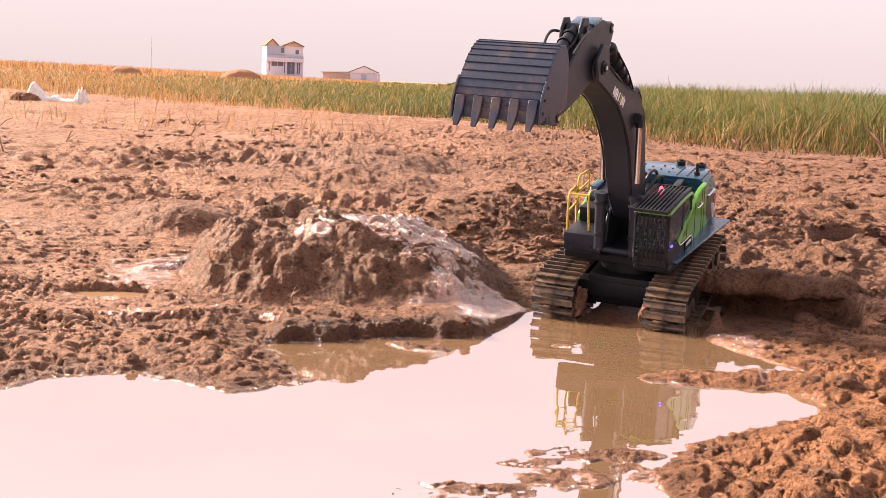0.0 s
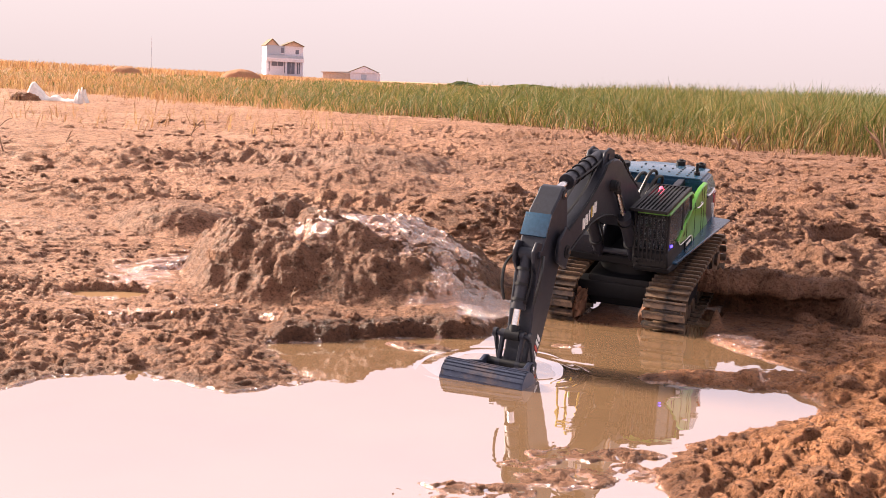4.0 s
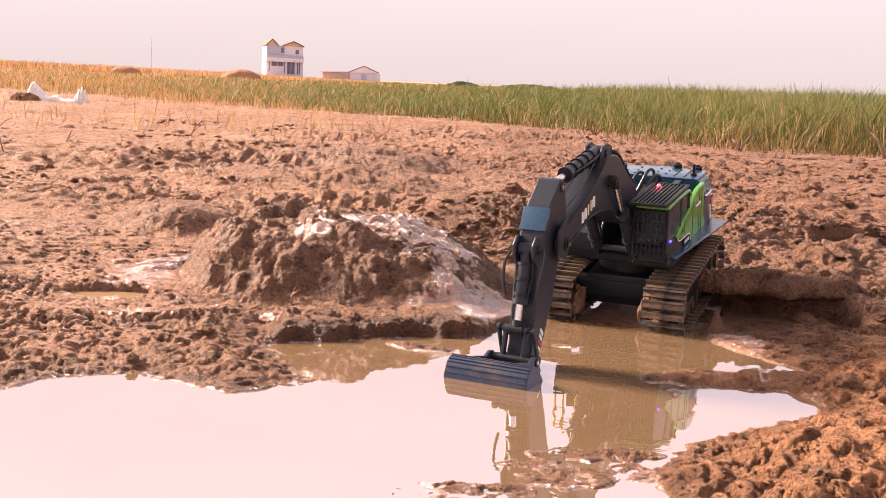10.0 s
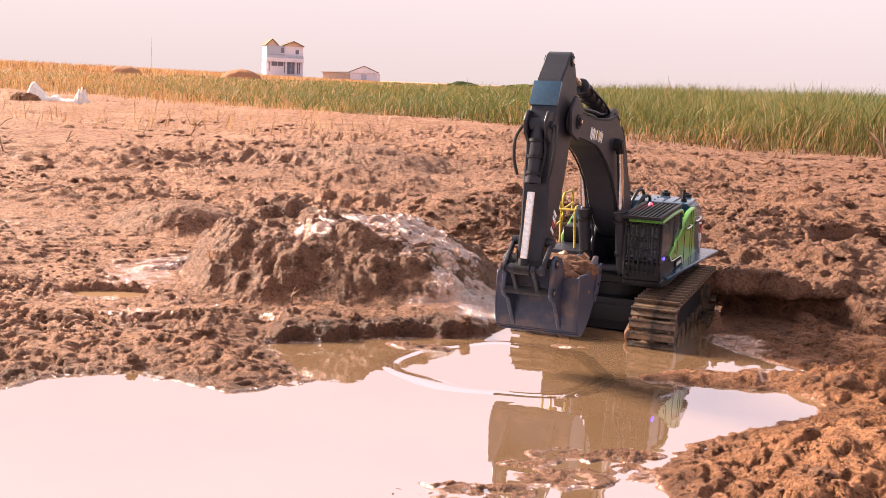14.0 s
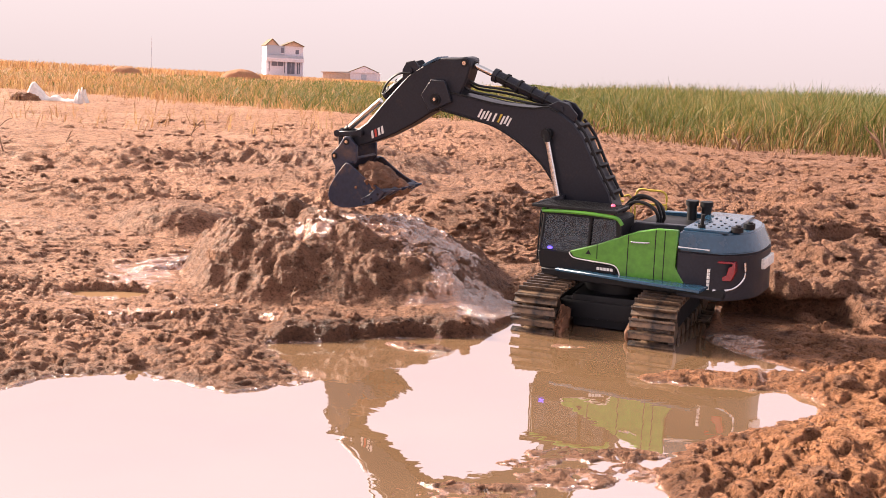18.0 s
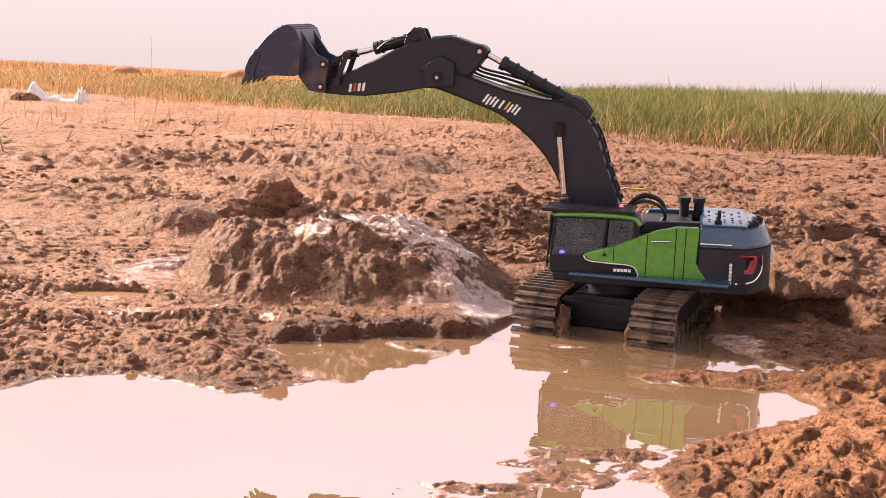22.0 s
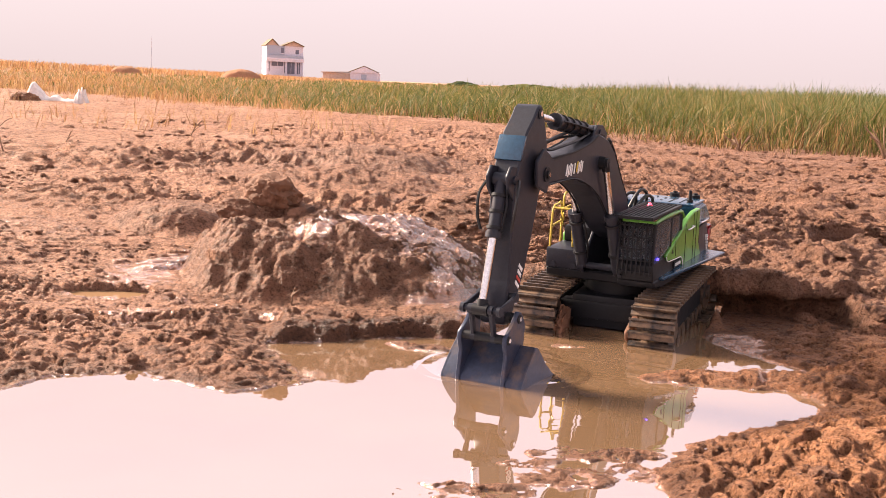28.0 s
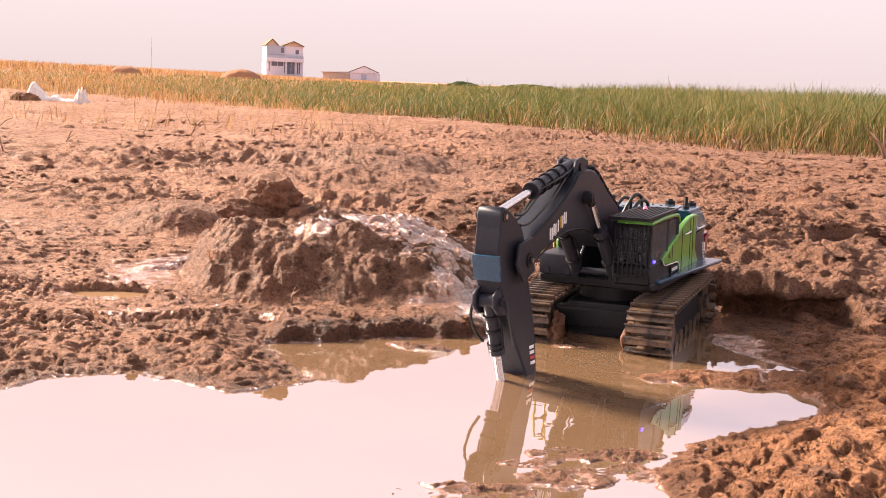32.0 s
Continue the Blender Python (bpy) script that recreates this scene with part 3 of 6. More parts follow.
    # small pool left of the heap
    pool = bumpy(x, y, -0.400, 1.355, 0.060, 0.034, 5, 3.0)
    h = h * (1 - step(0.0, 0.35, pool)) + (POOL_Z - 0.006) * step(0.0, 0.35, pool)
    front = bumpy(x, y, -0.375, 1.285, 0.12, 0.055, 5, 2.0)
    h = np.where(front > 0, np.minimum(h, 0.019 + 0.006 * (1 - front) + 0.25 * np.maximum(h - 0.019, 0)), h)
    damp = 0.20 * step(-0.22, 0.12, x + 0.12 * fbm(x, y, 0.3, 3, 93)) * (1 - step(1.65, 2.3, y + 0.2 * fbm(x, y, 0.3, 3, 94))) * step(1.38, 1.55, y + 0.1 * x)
    # Hollow, pit, bank face and shore lip: shade put into the wetness.
    wet_shade = np.clip(np.maximum.reduce([0.45 * (1 - step(0.004, 0.04, d)), 0.48 * step(0.0, 0.3, mound), 0.20 * skirt, 0.85 * film, 0.9 * cut, 0.1 * shelf, 0.9 * lip * (1 - step(0.02, 0.05, d)), 0.6 * hollow, 0.8 * np.minimum(1, 2 * hollow2), 0.45 * bumpy(x, y, -0.26, 3.0, 0.45, 0.55, 0, 2.0), 0.38 * bumpy(x, y, 0.10, 2.2, 0.35, 0.4, 10, 2.0), 0.35 * bumpy(x, y, -0.43, 1.87, 0.12, 0.11, 0, 2.0), 0.5 * step(0.0, 0.5, bank) * (1 - step(0.02, 0.07, edge)), damp]), 0, 1)
    return h, wet_shade, np.clip(film, 0, 1)


def ground_z(x, y):
    return float(terrain(np.array([x]), np.array([y]))[0][0])


def spread(lo, hi, fine, low_end, high_end, r_low, r_high):
    mid = np.arange(lo, hi, fine)
    up, v, c = [], mid[-1], fine
    while v < high_end:
        c *= r_high if v < 8 else 1.12
        v += c
        up.append(v)
    dn, v, c = [], lo, fine
    while v > low_end:
        c *= r_low if v > -8 else 1.2
        v -= c
        dn.append(v)
    return np.concatenate([dn[::-1], mid, up])


def build_ground():
    xs = spread(-0.54, 0.58, 0.0021, -1500, 1500, 1.025, 1.025)
    ys = spread(0.74, 1.62, 0.0021, -60, 2500, 1.06, 1.007)
    X, Y = np.meshgrid(xs, ys)
    h, wet_shade, film = terrain(X.ravel(), Y.ravel())
    nx, ny = len(xs), len(ys)
    idx = np.arange(nx * ny).reshape(ny, nx)
    faces = np.stack([idx[:-1, :-1], idx[:-1, 1:], idx[1:, 1:], idx[1:, :-1]], -1).reshape(-1, 4)
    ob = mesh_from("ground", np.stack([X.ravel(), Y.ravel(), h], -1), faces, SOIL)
    H = h.reshape(ny, nx)
    for _ in range(12):
        H = (H + np.roll(H, 1, 0) + np.roll(H, -1, 0) + np.roll(H, 1, 1) + np.roll(H, -1, 1)) / 5
    gy, gx = np.gradient(H, ys, xs)
    film = film * (1 - step(0.8, 1.5, np.hypot(gx, gy).ravel()))
    # Left field's pale dry crust, with sun-glare haze put into its colour.
    pale = step(0.10, -0.30, X.ravel() - 0.05 * Y.ravel() + 0.08 * fbm(X.ravel(), Y.ravel(), 0.4, 2, 97)) * step(0.0, 0.15, shore_distance(X.ravel(), Y.ravel()))
    ochre = step(0.10, 0.30, X.ravel()) * (1 - step(1.20, 1.5, Y.ravel())) * (1 - step(0.12, 0.5, shore_distance(X.ravel(), Y.ravel()) + 0.08 * fbm(X.ravel(), Y.ravel(), 0.3, 3, 98)))
    for nm, v in (("wet_shade", wet_shade), ("film", film), ("pale", pale), ("ochre", ochre)):
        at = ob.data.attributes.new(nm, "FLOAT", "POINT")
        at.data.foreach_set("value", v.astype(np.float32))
    tagged(ob, "reddish churned muddy soil with heaps, ruts and wet patches", "ground", kind="structure")
    return ob


def build_water():
    bm = bmesh.new()
    bmesh.ops.create_grid(bm, x_segments=24, y_segments=24, size=1.0)
    for v in bm.verts:
        v.co = Vector((v.co.x * 0.85 - 0.25, 0.95 + v.co.y * 0.72, 0))
    ob = link_mesh("water", bm, WATER)
    tagged(ob, "flat brown puddle water mirroring the pale sky", "puddle", kind="structure")
    bm = bmesh.new()
    bmesh.ops.create_circle(bm, cap_ends=True, segments=40, radius=1.0)
    for v in bm.verts:
        v.co = Vector((-0.400 + v.co.x * 0.062, 1.355 + v.co.y * 0.036, 0))
    pool = link_mesh("small_puddle", bm, SILTWATER)
    pool.location.z = POOL_Z
    tagged(pool, "small shallow puddle of brown water in the mud", "puddle", kind="structure")


# ---------------------------------------------------------------- loose clods
def scatter_clods():
    rng = np.random.default_rng(5)
    g = (1 + 5 ** 0.5) / 2
    iv = np.array([(-1, g, 0), (1, g, 0), (-1, -g, 0), (1, -g, 0), (0, -1, g), (0, 1, g), (0, -1, -g), (0, 1, -g), (g, 0, -1), (g, 0, 1), (-g, 0, -1), (-g, 0, 1)]) / 1.9
    it = np.array([(0, 11, 5), (0, 5, 1), (0, 1, 7), (0, 7, 10), (0, 10, 11), (1, 5, 9), (5, 11, 4), (11, 10, 2), (10, 7, 6), (7, 1, 8),
                   (3, 9, 4), (3, 4, 2), (3, 2, 6), (3, 6, 8), (3, 8, 9), (4, 9, 5), (2, 4, 11), (6, 2, 10), (8, 6, 7), (9, 8, 1)])
    n = 22000
    y = 0.68 + 5.5 * rng.random(n) ** 2.0
    x = (rng.random(n) - 0.48) * (0.45 + 0.85 * y)
    d = shore_distance(x, y)
    patch = fbm(x, y, 0.25, 3, 61)
    heap = heap_mask(x, y)
    keep = (d > 0.004) & (patch + 0.22 * rng.random(n) > np.where(y > 1.5, 0.24 + 0.14 * (1 - step(-0.5, 0.0, x)), 0.08)) & (heap < 0.1) & (np.hypot(x - 0.24, y - 1.47) > 0.24)
    x, y = x[keep], y[keep]
    h, _, film = terrain(x, y)
    keep = film < 0.25
    x, y, h = x[keep], y[keep], h[keep]
    n = len(x)
    size = (0.0011 + 0.0026 * rng.random(n) ** 3) * (0.6 + 0.45 * y)
    size *= np.where(rng.random(n) > 0.985, 2.0, 1.0) * np.where(y > 1.5, 1.35, 1.0) * np.where((y < 1.4) & (x > 0.1), 0.65, 1.0)
    V = iv[None] * (1 + 0.55 * (rng.random((n, 12, 1)) - 0.5))
    V = V * size[:, None, None] * np.stack([0.8 + 0.7 * rng.random(n), 0.8 + 0.7 * rng.random(n), 0.40 + 0.3 * rng.random(n)], -1)[:, None, :]
    a = rng.random(n) * 6.28
    c, s = np.cos(a)[:, None], np.sin(a)[:, None]
    V = np.stack([V[..., 0] * c - V[..., 1] * s, V[..., 0] * s + V[..., 1] * c, V[..., 2]], -1)
    V += np.stack([x, y, h + size * 0.12], -1)[:, None, :]
    damp = (x > 0.2) & (y > 1.25) & (y < 2.0) | (shore_distance(x, y) < 0.02)
    for nm, sel, mat_, lab in (("soil_crumbs", ~damp, SOIL, "crumbs and small clods of dry red soil scattered on the ground"), ("moist_crumbs", damp, SOIL, "dark moist crumbs of soil round the puddle")):
        k = int(sel.sum())
        F = (it[None] + 12 * np.arange(k)[:, None, None]).reshape(-1, 3)
        tagged(mesh_from(nm, V[sel].reshape(-1, 3), F, mat_, smooth=False), lab, "soil clods", kind="stuff")


def field_clods():
    """Broken crust in loose rows over the dug field."""
    rng = np.random.default_rng(23)
    g = (1 + 5 ** 0.5) / 2
    iv = np.array([(-1, g, 0), (1, g, 0), (-1, -g, 0), (1, -g, 0), (0, -1, g), (0, 1, g), (0, -1, -g), (0, 1, -g), (g, 0, -1), (g, 0, 1), (-g, 0, -1), (-g, 0, 1)]) / 1.9
    it = np.array([(0, 11, 5), (0, 5, 1), (0, 1, 7), (0, 7, 10), (0, 10, 11), (1, 5, 9), (5, 11, 4), (11, 10, 2), (10, 7, 6), (7, 1, 8),
                   (3, 9, 4), (3, 4, 2), (3, 2, 6), (3, 6, 8), (3, 8, 9), (4, 9, 5), (2, 4, 11), (6, 2, 10), (8, 6, 7), (9, 8, 1)])
    n = 26000
    y = 1.62 + 3.6 * rng.random(n) ** 1.7
    x = (rng.random(n) - 0.47) * (0.3 + 0.88 * y)
    row = fbm(x * 0.45, y, 0.22, 3, 101) + 0.5 * fbm(x * 0.5, y, 0.9, 2, 103) + 0.18 * step(0.0, 0.6, x)
    keep = (row + 0.16 * rng.random(n) > 0.58 + 0.20 * (1 - step(-0.5, 0.0, x))) & (np.hypot(x - 0.24, y - 1.47) > 0.3) & (heap_mask(x, y) < 0.02)
    x, y = x[keep], y[keep]
    n = len(x)
    h = terrain(x, y)[0]
    size = (0.0016 + 0.0064 * rng.random(n) ** 2.6) * (0.55 + 0.28 * y)
    V = iv[None] * (1 + 0.8 * (rng.random((n, 12, 1)) - 0.5)) * size[:, None, None]
    V = V * np.stack([0.9 + 1.1 * rng.random(n), 0.7 + 0.5 * rng.random(n), 0.45 + 0.4 * rng.random(n)], -1)[:, None, :]
    a = (rng.random(n) - 0.5) * 1.4
    c, s = np.cos(a)[:, None], np.sin(a)[:, None]
    V = np.stack([V[..., 0] * c - V[..., 1] * s, V[..., 0] * s + V[..., 1] * c, V[..., 2]], -1)
    V += np.stack([x, y, h + size * 0.2], -1)[:, None, :]
    F = (it[None] + 12 * np.arange(n)[:, None, None]).reshape(-1, 3)
    tagged(mesh_from("crust_clods", V.reshape(-1, 3), F, SOIL, smooth=False), "broken crusts and clods strewn in rows over the dug field", "soil clods", kind="stuff")


def big_clods():
    rng = random.Random(8)
    spots = [(0.085, 1.36, 0.011), (0.31, 1.20, 0.008), (0.27, 0.77, 0.013), (0.33, 0.93, 0.011), (0.40, 1.10, 0.012),
             (0.42, 1.20, 0.009), (-0.10, 1.30, 0.010), (0.03, 1.31, 0.009), (-0.30, 1.10, 0.008), (-0.25, 1.20, 0.009), (0.55, 1.40, 0.016), (0.47, 1.46, 0.014),
             (0.02, 2.35, 0.03), (0.22, 2.4, 0.035), (0.12, 2.1, 0.022), (-0.05, 2.2, 0.02), (0.95, 3.0, 0.03), (0.90, 2.6, 0.025), (-0.5, 2.2, 0.018), (0.16, 1.86, 0.018)]
    for i, (x, y, r) in enumerate(spots):
        bm = bmesh.new()
        bm_lump(bm, (r, r * rng.uniform(0.7, 1.0), r * 0.6), i + 1, 0.28, 4, freq=1.8)
        ob = link_mesh("soil_clod", bm, SOIL)
        ob.matrix_world = pose(x, y, ground_z(x, y) + r * 0.22, 0, 0, rng.uniform(0, 360))
        tagged(ob, "rough moist clod of soil lying on the mud" if y < 1.5 else "rough clod of dry red soil lying on the field", "soil clod", "clods on the mud")


def overhang():
    """The crusted roof left standing over the dug-out hollow, ragged at its front."""
    nx, ny = 120, 44
    U, V = np.meshgrid(np.linspace(-1, 1, nx), np.linspace(0, 1, ny))
    x = 0.438 + 0.112 * U
    front = 1.466 + 0.030 * U ** 2 + 0.030 * fbm(x, x * 0 + 3.0, 0.045, 4, 110, 0.65)
    y = front + (1.545 - front) * V
    rim = np.minimum(1, np.minimum(V * 7, (1 - V) * 4)) * np.minimum(1, (1 - np.abs(U)) * 6)
    top = 0.036 + 0.016 * rim + 0.010 * fbm(x, y, 0.05, 5, 112, 0.62) + 0.008 * (clods(x, y, 0.026, 114) - 0.3) + 0.008 * crust(x, y, 0.06, 116)
    low = np.minimum(top - 0.003, 0.034 + 0.006 * fbm(x, y, 0.03, 3, 118) - 0.030 * (1 - np.minimum(1, (1 - V) * 4)))
    verts = np.concatenate([np.stack([x, y, top], -1).reshape(-1, 3), np.stack([x, y, low], -1).reshape(-1, 3)])
    i = np.arange(nx * ny).reshape(ny, nx)
    n = nx * ny
    upper = np.stack([i[:-1, :-1], i[:-1, 1:], i[1:, 1:], i[1:, :-1]], -1).reshape(-1, 4)
    ring = np.concatenate([i[0, :-1], i[:-1, -1], i[-1, :0:-1], i[:0:-1, 0]])
    side = np.stack([ring, ring + n, np.roll(ring, -1) + n, np.roll(ring, -1)], -1)
    ob = mesh_from("overhanging_bank", verts, np.concatenate([upper, upper[:, ::-1] + n, side]), SOIL)
    at = ob.data.attributes.new("wet_shade", "FLOAT", "POINT")
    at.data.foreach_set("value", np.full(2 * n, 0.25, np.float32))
    tagged(ob, "crusted lip of soil overhanging a dug-out hollow", "earth bank", kind="structure")


# ---------------------------------------------------------------- grass
def field_edge(x):
    """Where the grass begins, in y, over x."""
    return np.interp(x, [-9, -4, -2.2, -1.25, -0.72, 0.0, 0.64, 1.0, 1.3, 1.7, 2.2, 4.0, 9.0], [13, 11, 9.0, 8.0, 7.5, 7.2, 6.25, 5.65, 5.15, 5.0, 4.7, 5.0, 6.5])


def blades(name, x, y, height, width, lean, rng, material, label):
    n = len(x)
    base = terrain(x, y)[0]
    a = rng.random(n) * 2 * math.pi
    wx, wy = np.cos(a) * width * 0.5, np.sin(a) * width * 0.5
    b = rng.random(n) * 2 * math.pi
    lx, ly = np.cos(b) * lean * height + 0.08 * height, np.sin(b) * lean * height
    z0 = base - 0.01
    V = np.empty((n, 5, 3))
    V[:, 0] = np.stack([x - wx, y - wy, z0], -1)
    V[:, 1] = np.stack([x + wx, y + wy, z0], -1)
    V[:, 2] = np.stack([x + wx * 0.8 + lx * 0.3, y + wy * 0.8 + ly * 0.3, z0 + height * 0.55], -1)
    V[:, 3] = np.stack([x - wx * 0.8 + lx * 0.3, y - wy * 0.8 + ly * 0.3, z0 + height * 0.55], -1)
    V[:, 4] = np.stack([x + lx, y + ly, z0 + height * (1 - 0.25 * lean)], -1)
    k = 5 * np.arange(n)
    F = np.concatenate([np.stack([k, k + 1, k + 2], -1), np.stack([k, k + 2, k + 3], -1), np.stack([k + 3, k + 2, k + 4], -1)])
    ob = mesh_from(name, V.reshape(-1, 3), F, material, smooth=False)
    tagged(ob, label, "grass", kind="stuff")


def build_grass():
    rng = np.random.default_rng(11)
    sets = []
    for n, y0, y1, span in ((150000, 4.5, 12.0, 0.62), (60000, 12.0, 30.0, 0.56), (24000, 30.0, 160.0, 0.54)):
        y = y0 * (y1 / y0) ** rng.random(n)
        x = (rng.random(n) * 2 - 1) * span * y + 0.01 * y
        edge = field_edge(x) + 0.5 * fbm(x, y, 0.8, 3, 71)
        ok = (y > edge) & (rng.random(n) < np.clip(0.25 + (y - edge) * 0.9, 0, 1))
        sets.append((x[ok], y[ok]))
    x, y = np.concatenate([s[0] for s in sets]), np.concatenate([s[1] for s in sets])
    right = step(-1.2, 1.2, x / np.maximum(y, 1) * 8)
    tall = (0.10 + 0.10 * rng.random(len(x)) ** 1.5 + 0.075 * step(0.0, 0.25, x / np.maximum(y, 1)) + 0.05 * fbm(x, y, 1.2, 3, 81) + 0.07 * fbm(x, y, 0.22, 3, 83)) * (0.62 + 0.48 * right) * (1 + 0.5 * step(7.0, 14.0, y))
    tall *= 0.35 + 0.65 * step(0, 0.9, y - field_edge(x) + 0.5 * fbm(x, y, 0.4, 3, 85))
    wide = np.maximum(0.0026, 0.0006 * y) * (0.6 + 0.9 * rng.random(len(x)))
    lean = 0.25 + 0.95 * rng.random(len(x)) ** 1.5
    dry = rng.random(len(x)) < 0.06 + 0.80 * step(-0.02, 0.42, -x / y) + 0.75 * (1 - step(0, 0.9, y - field_edge(x)))
    green = ~dry
    blades("grass", x[green], y[green], tall[green], wide[green], lean[green], rng, GRASS, "dense tall green grass along the edge of the dug field")
    front = dry & (y - field_edge(x) < 1.3 * rng.random(len(x))) & (x / y > -0.1)
    dry = dry & ~front
    blades("withered_grass", x[front], y[front], tall[front] * 0.75, wide[front] * 1.2, lean[front] + 0.2, rng, BROWNGRASS, "withered brown grass at the foot of the green grass")
    blades("dry_grass", x[dry], y[dry], tall[dry], wide[dry], lean[dry], rng, DRYGRASS, "dry straw-coloured grass in the low evening light")
    n = 22000
    y = 70 + 50 * rng.random(n)
    x = -0.06 * y - 0.42 * y * rng.random(n)
    rise = np.interp(x / y, [-0.45, -0.35, -0.16, -0.06], [0.62, 0.55, 0.36, 0.15]) + 0.16 * fbm(x, y, 5.0, 4, 95)
    blades("far_dry_grass", x, y, np.maximum(0.1, rise) * (0.75 + 0.5 * rng.random(n)), 0.03 + 0.04 * rng.random(n), 0.2 + 0.8 * rng.random(n), rng, DRYGRASS, "sunlit tan dry grass on the far skyline")
    n = 1500
    y = 4.5 + 5.0 * rng.random(n)
    x = -0.45 * y * rng.random(n) - 0.02 * y
    ok = (fbm(x, y, 0.7, 2, 91) > 0.12) & (y < field_edge(x) + 0.5)
    x, y = x[ok], y[ok]
    blades("stubble", x, y, 0.03 + 0.09 * rng.random(len(x)) ** 2, np.full(len(x), 0.004), 0.3 + 0.6 * rng.random(len(x)), rng, DRYGRASS, "thin scattered stubble and straws on bare soil")


def far_banks():
    """Low earth banks and scrub on the skyline."""
    rng = random.Random(3)
    for x, y, a, b, hgt, nm, lab in ((-16.75, 60.0, 0.80, 0.6, 0.42, "earth_mound", "small brown dirt pile on the far skyline"),
                                     (-10.8, 60.0, 1.0, 0.7, 0.52, "earth_mound", "squat brown earth heap on the far skyline"),
                                     (0.9, 90.0, 1.2, 0.8, 0.40, "bush", "low dark bush on the far skyline"),
                                     (6.0, 90.0, 2.2, 1.0, 0.40, "bush", "low dark scrub on the far skyline"),
                                     ):
        bm = bmesh.new()
        bm_lump(bm, (a, b, hgt), rng.random() * 20, 0.35 if nm == "bush" else 0.10, 4, freq=2.6)
        ob = link_mesh(nm, bm, BANKSOIL if nm != "bush" else GRASS)
        ob.location = (x, y, 0.05 if nm == "bush" else 0.02)
        tagged(ob, lab, nm.replace("_", " "), "far skyline")


# ---------------------------------------------------------------- distant buildings, poles and litter
def box_part(name, lo, hi, material, parent, label="", bevel=0.02):
    bm = bmesh.new()
    bm_box(bm, lo, hi, bevel)
    return part(name, bm, material, parent, label)


def gable(name, x0, x1, y0, y1, z0, z1, material, parent, over=0.4):
    bm = bmesh.new()
    bm_plate(bm, [(x0 - over, z0), (x1 + over, z0), ((x0 + x1) / 2, z1)], y0 - over, y1 + over, 0)
    return part(name, bm, material, parent)


def tall_house():
    house = new("house")
    house.matrix_world = pose(-47.5, 300.0, 0.0, 0, 0, 16.5)
    tagged(house, "two-storey pale rendered house with dark gable roofs", "house")
    W = 9.5
    box_part("lower_wall", (0, 0.6, 0), (W, 9, 4.2), WALLPAINT, house)
    box_part("upper_wall", (0, 0.0, 4.2), (4.6, 9, 8.1), WALLGREY, house, "grey-green rendered upper wall")
    box_part("upper_wall", (4.6, 0.4, 4.2), (W, 9, 8.1), WALLPAINT, house)
    box_part("balcony", (-0.1, -0.5, 4.0), (W + 0.1, 0.6, 4.5), WALLPAINT, house)
    box_part("balcony_parapet", (0, -0.5, 4.5), (W, -0.3, 5.6), WALLGREY, house)
    for x0, x1, peak in ((0.0, 2.9, 9.6), (4.3, W, 9.2)):
        gable("gable_wall", x0, x1, 0.1, 9, 8.1, peak, WALLTAN, house, 0.0)
        mid = (x0 + x1) / 2
        for xa, xb in ((x0 - 0.2, mid), (x1 + 0.2, mid)):
            bm = bmesh.new()
            bm_plate(bm, [(xa, 8.0), (xb, peak), (xb, peak + 0.22), (xa, 8.22)], -0.3, 9.2, 0)
            part("roof", bm, ROOFTILE, house, "dark olive-brown roof slope")
    box_part("floor_band", (-0.08, -0.56, 4.45), (W + 0.08, 0.3, 4.95), WALLPAINT, house, "white band between the storeys")
    for x0, x1, z0, z1 in ((1.4, 4.4, 2.9, 4.2), (4.7, 5.2, 1.2, 4.2), (5.5, 7.4, 1.0, 4.1), (8.0, 8.8, 1.0, 4.2), (0.4, 0.9, 1.4, 4.0)):
        w = box_part("window", (x0, 0.5, z0), (x1, 0.62, z1), DARKGLASS, house)
        box_part("window_frame", (x0 - 0.12, 0.44, z0 - 0.12), (x1 + 0.12, 0.56, z0), WALLPAINT, w)
        box_part("mullion", ((x0 + x1) / 2 - 0.05, 0.46, z0), ((x0 + x1) / 2 + 0.05, 0.5, z1), WALLPAINT, w)
    for x0, x1, z0, z1 in ((3.7, 4.4, 6.2, 7.6), (7.5, 8.4, 6.1, 7.2)):
        y = -0.06 if x0 < 4 else 0.34
        w = box_part("window", (x0, y, z0), (x1, y + 0.12, z1), DARKGLASS, house)
        box_part("window_sill", (x0 - 0.1, y - 0.08, z0 - 0.12), (x1 + 0.1, y + 0.1, z0), WALLPAINT, w)
    for x in (0.15, 4.9, 9.2):
        box_part("pillar", (x, -0.4, 0), (x + 0.3, -0.1, 4.2), WALLPAINT, house)


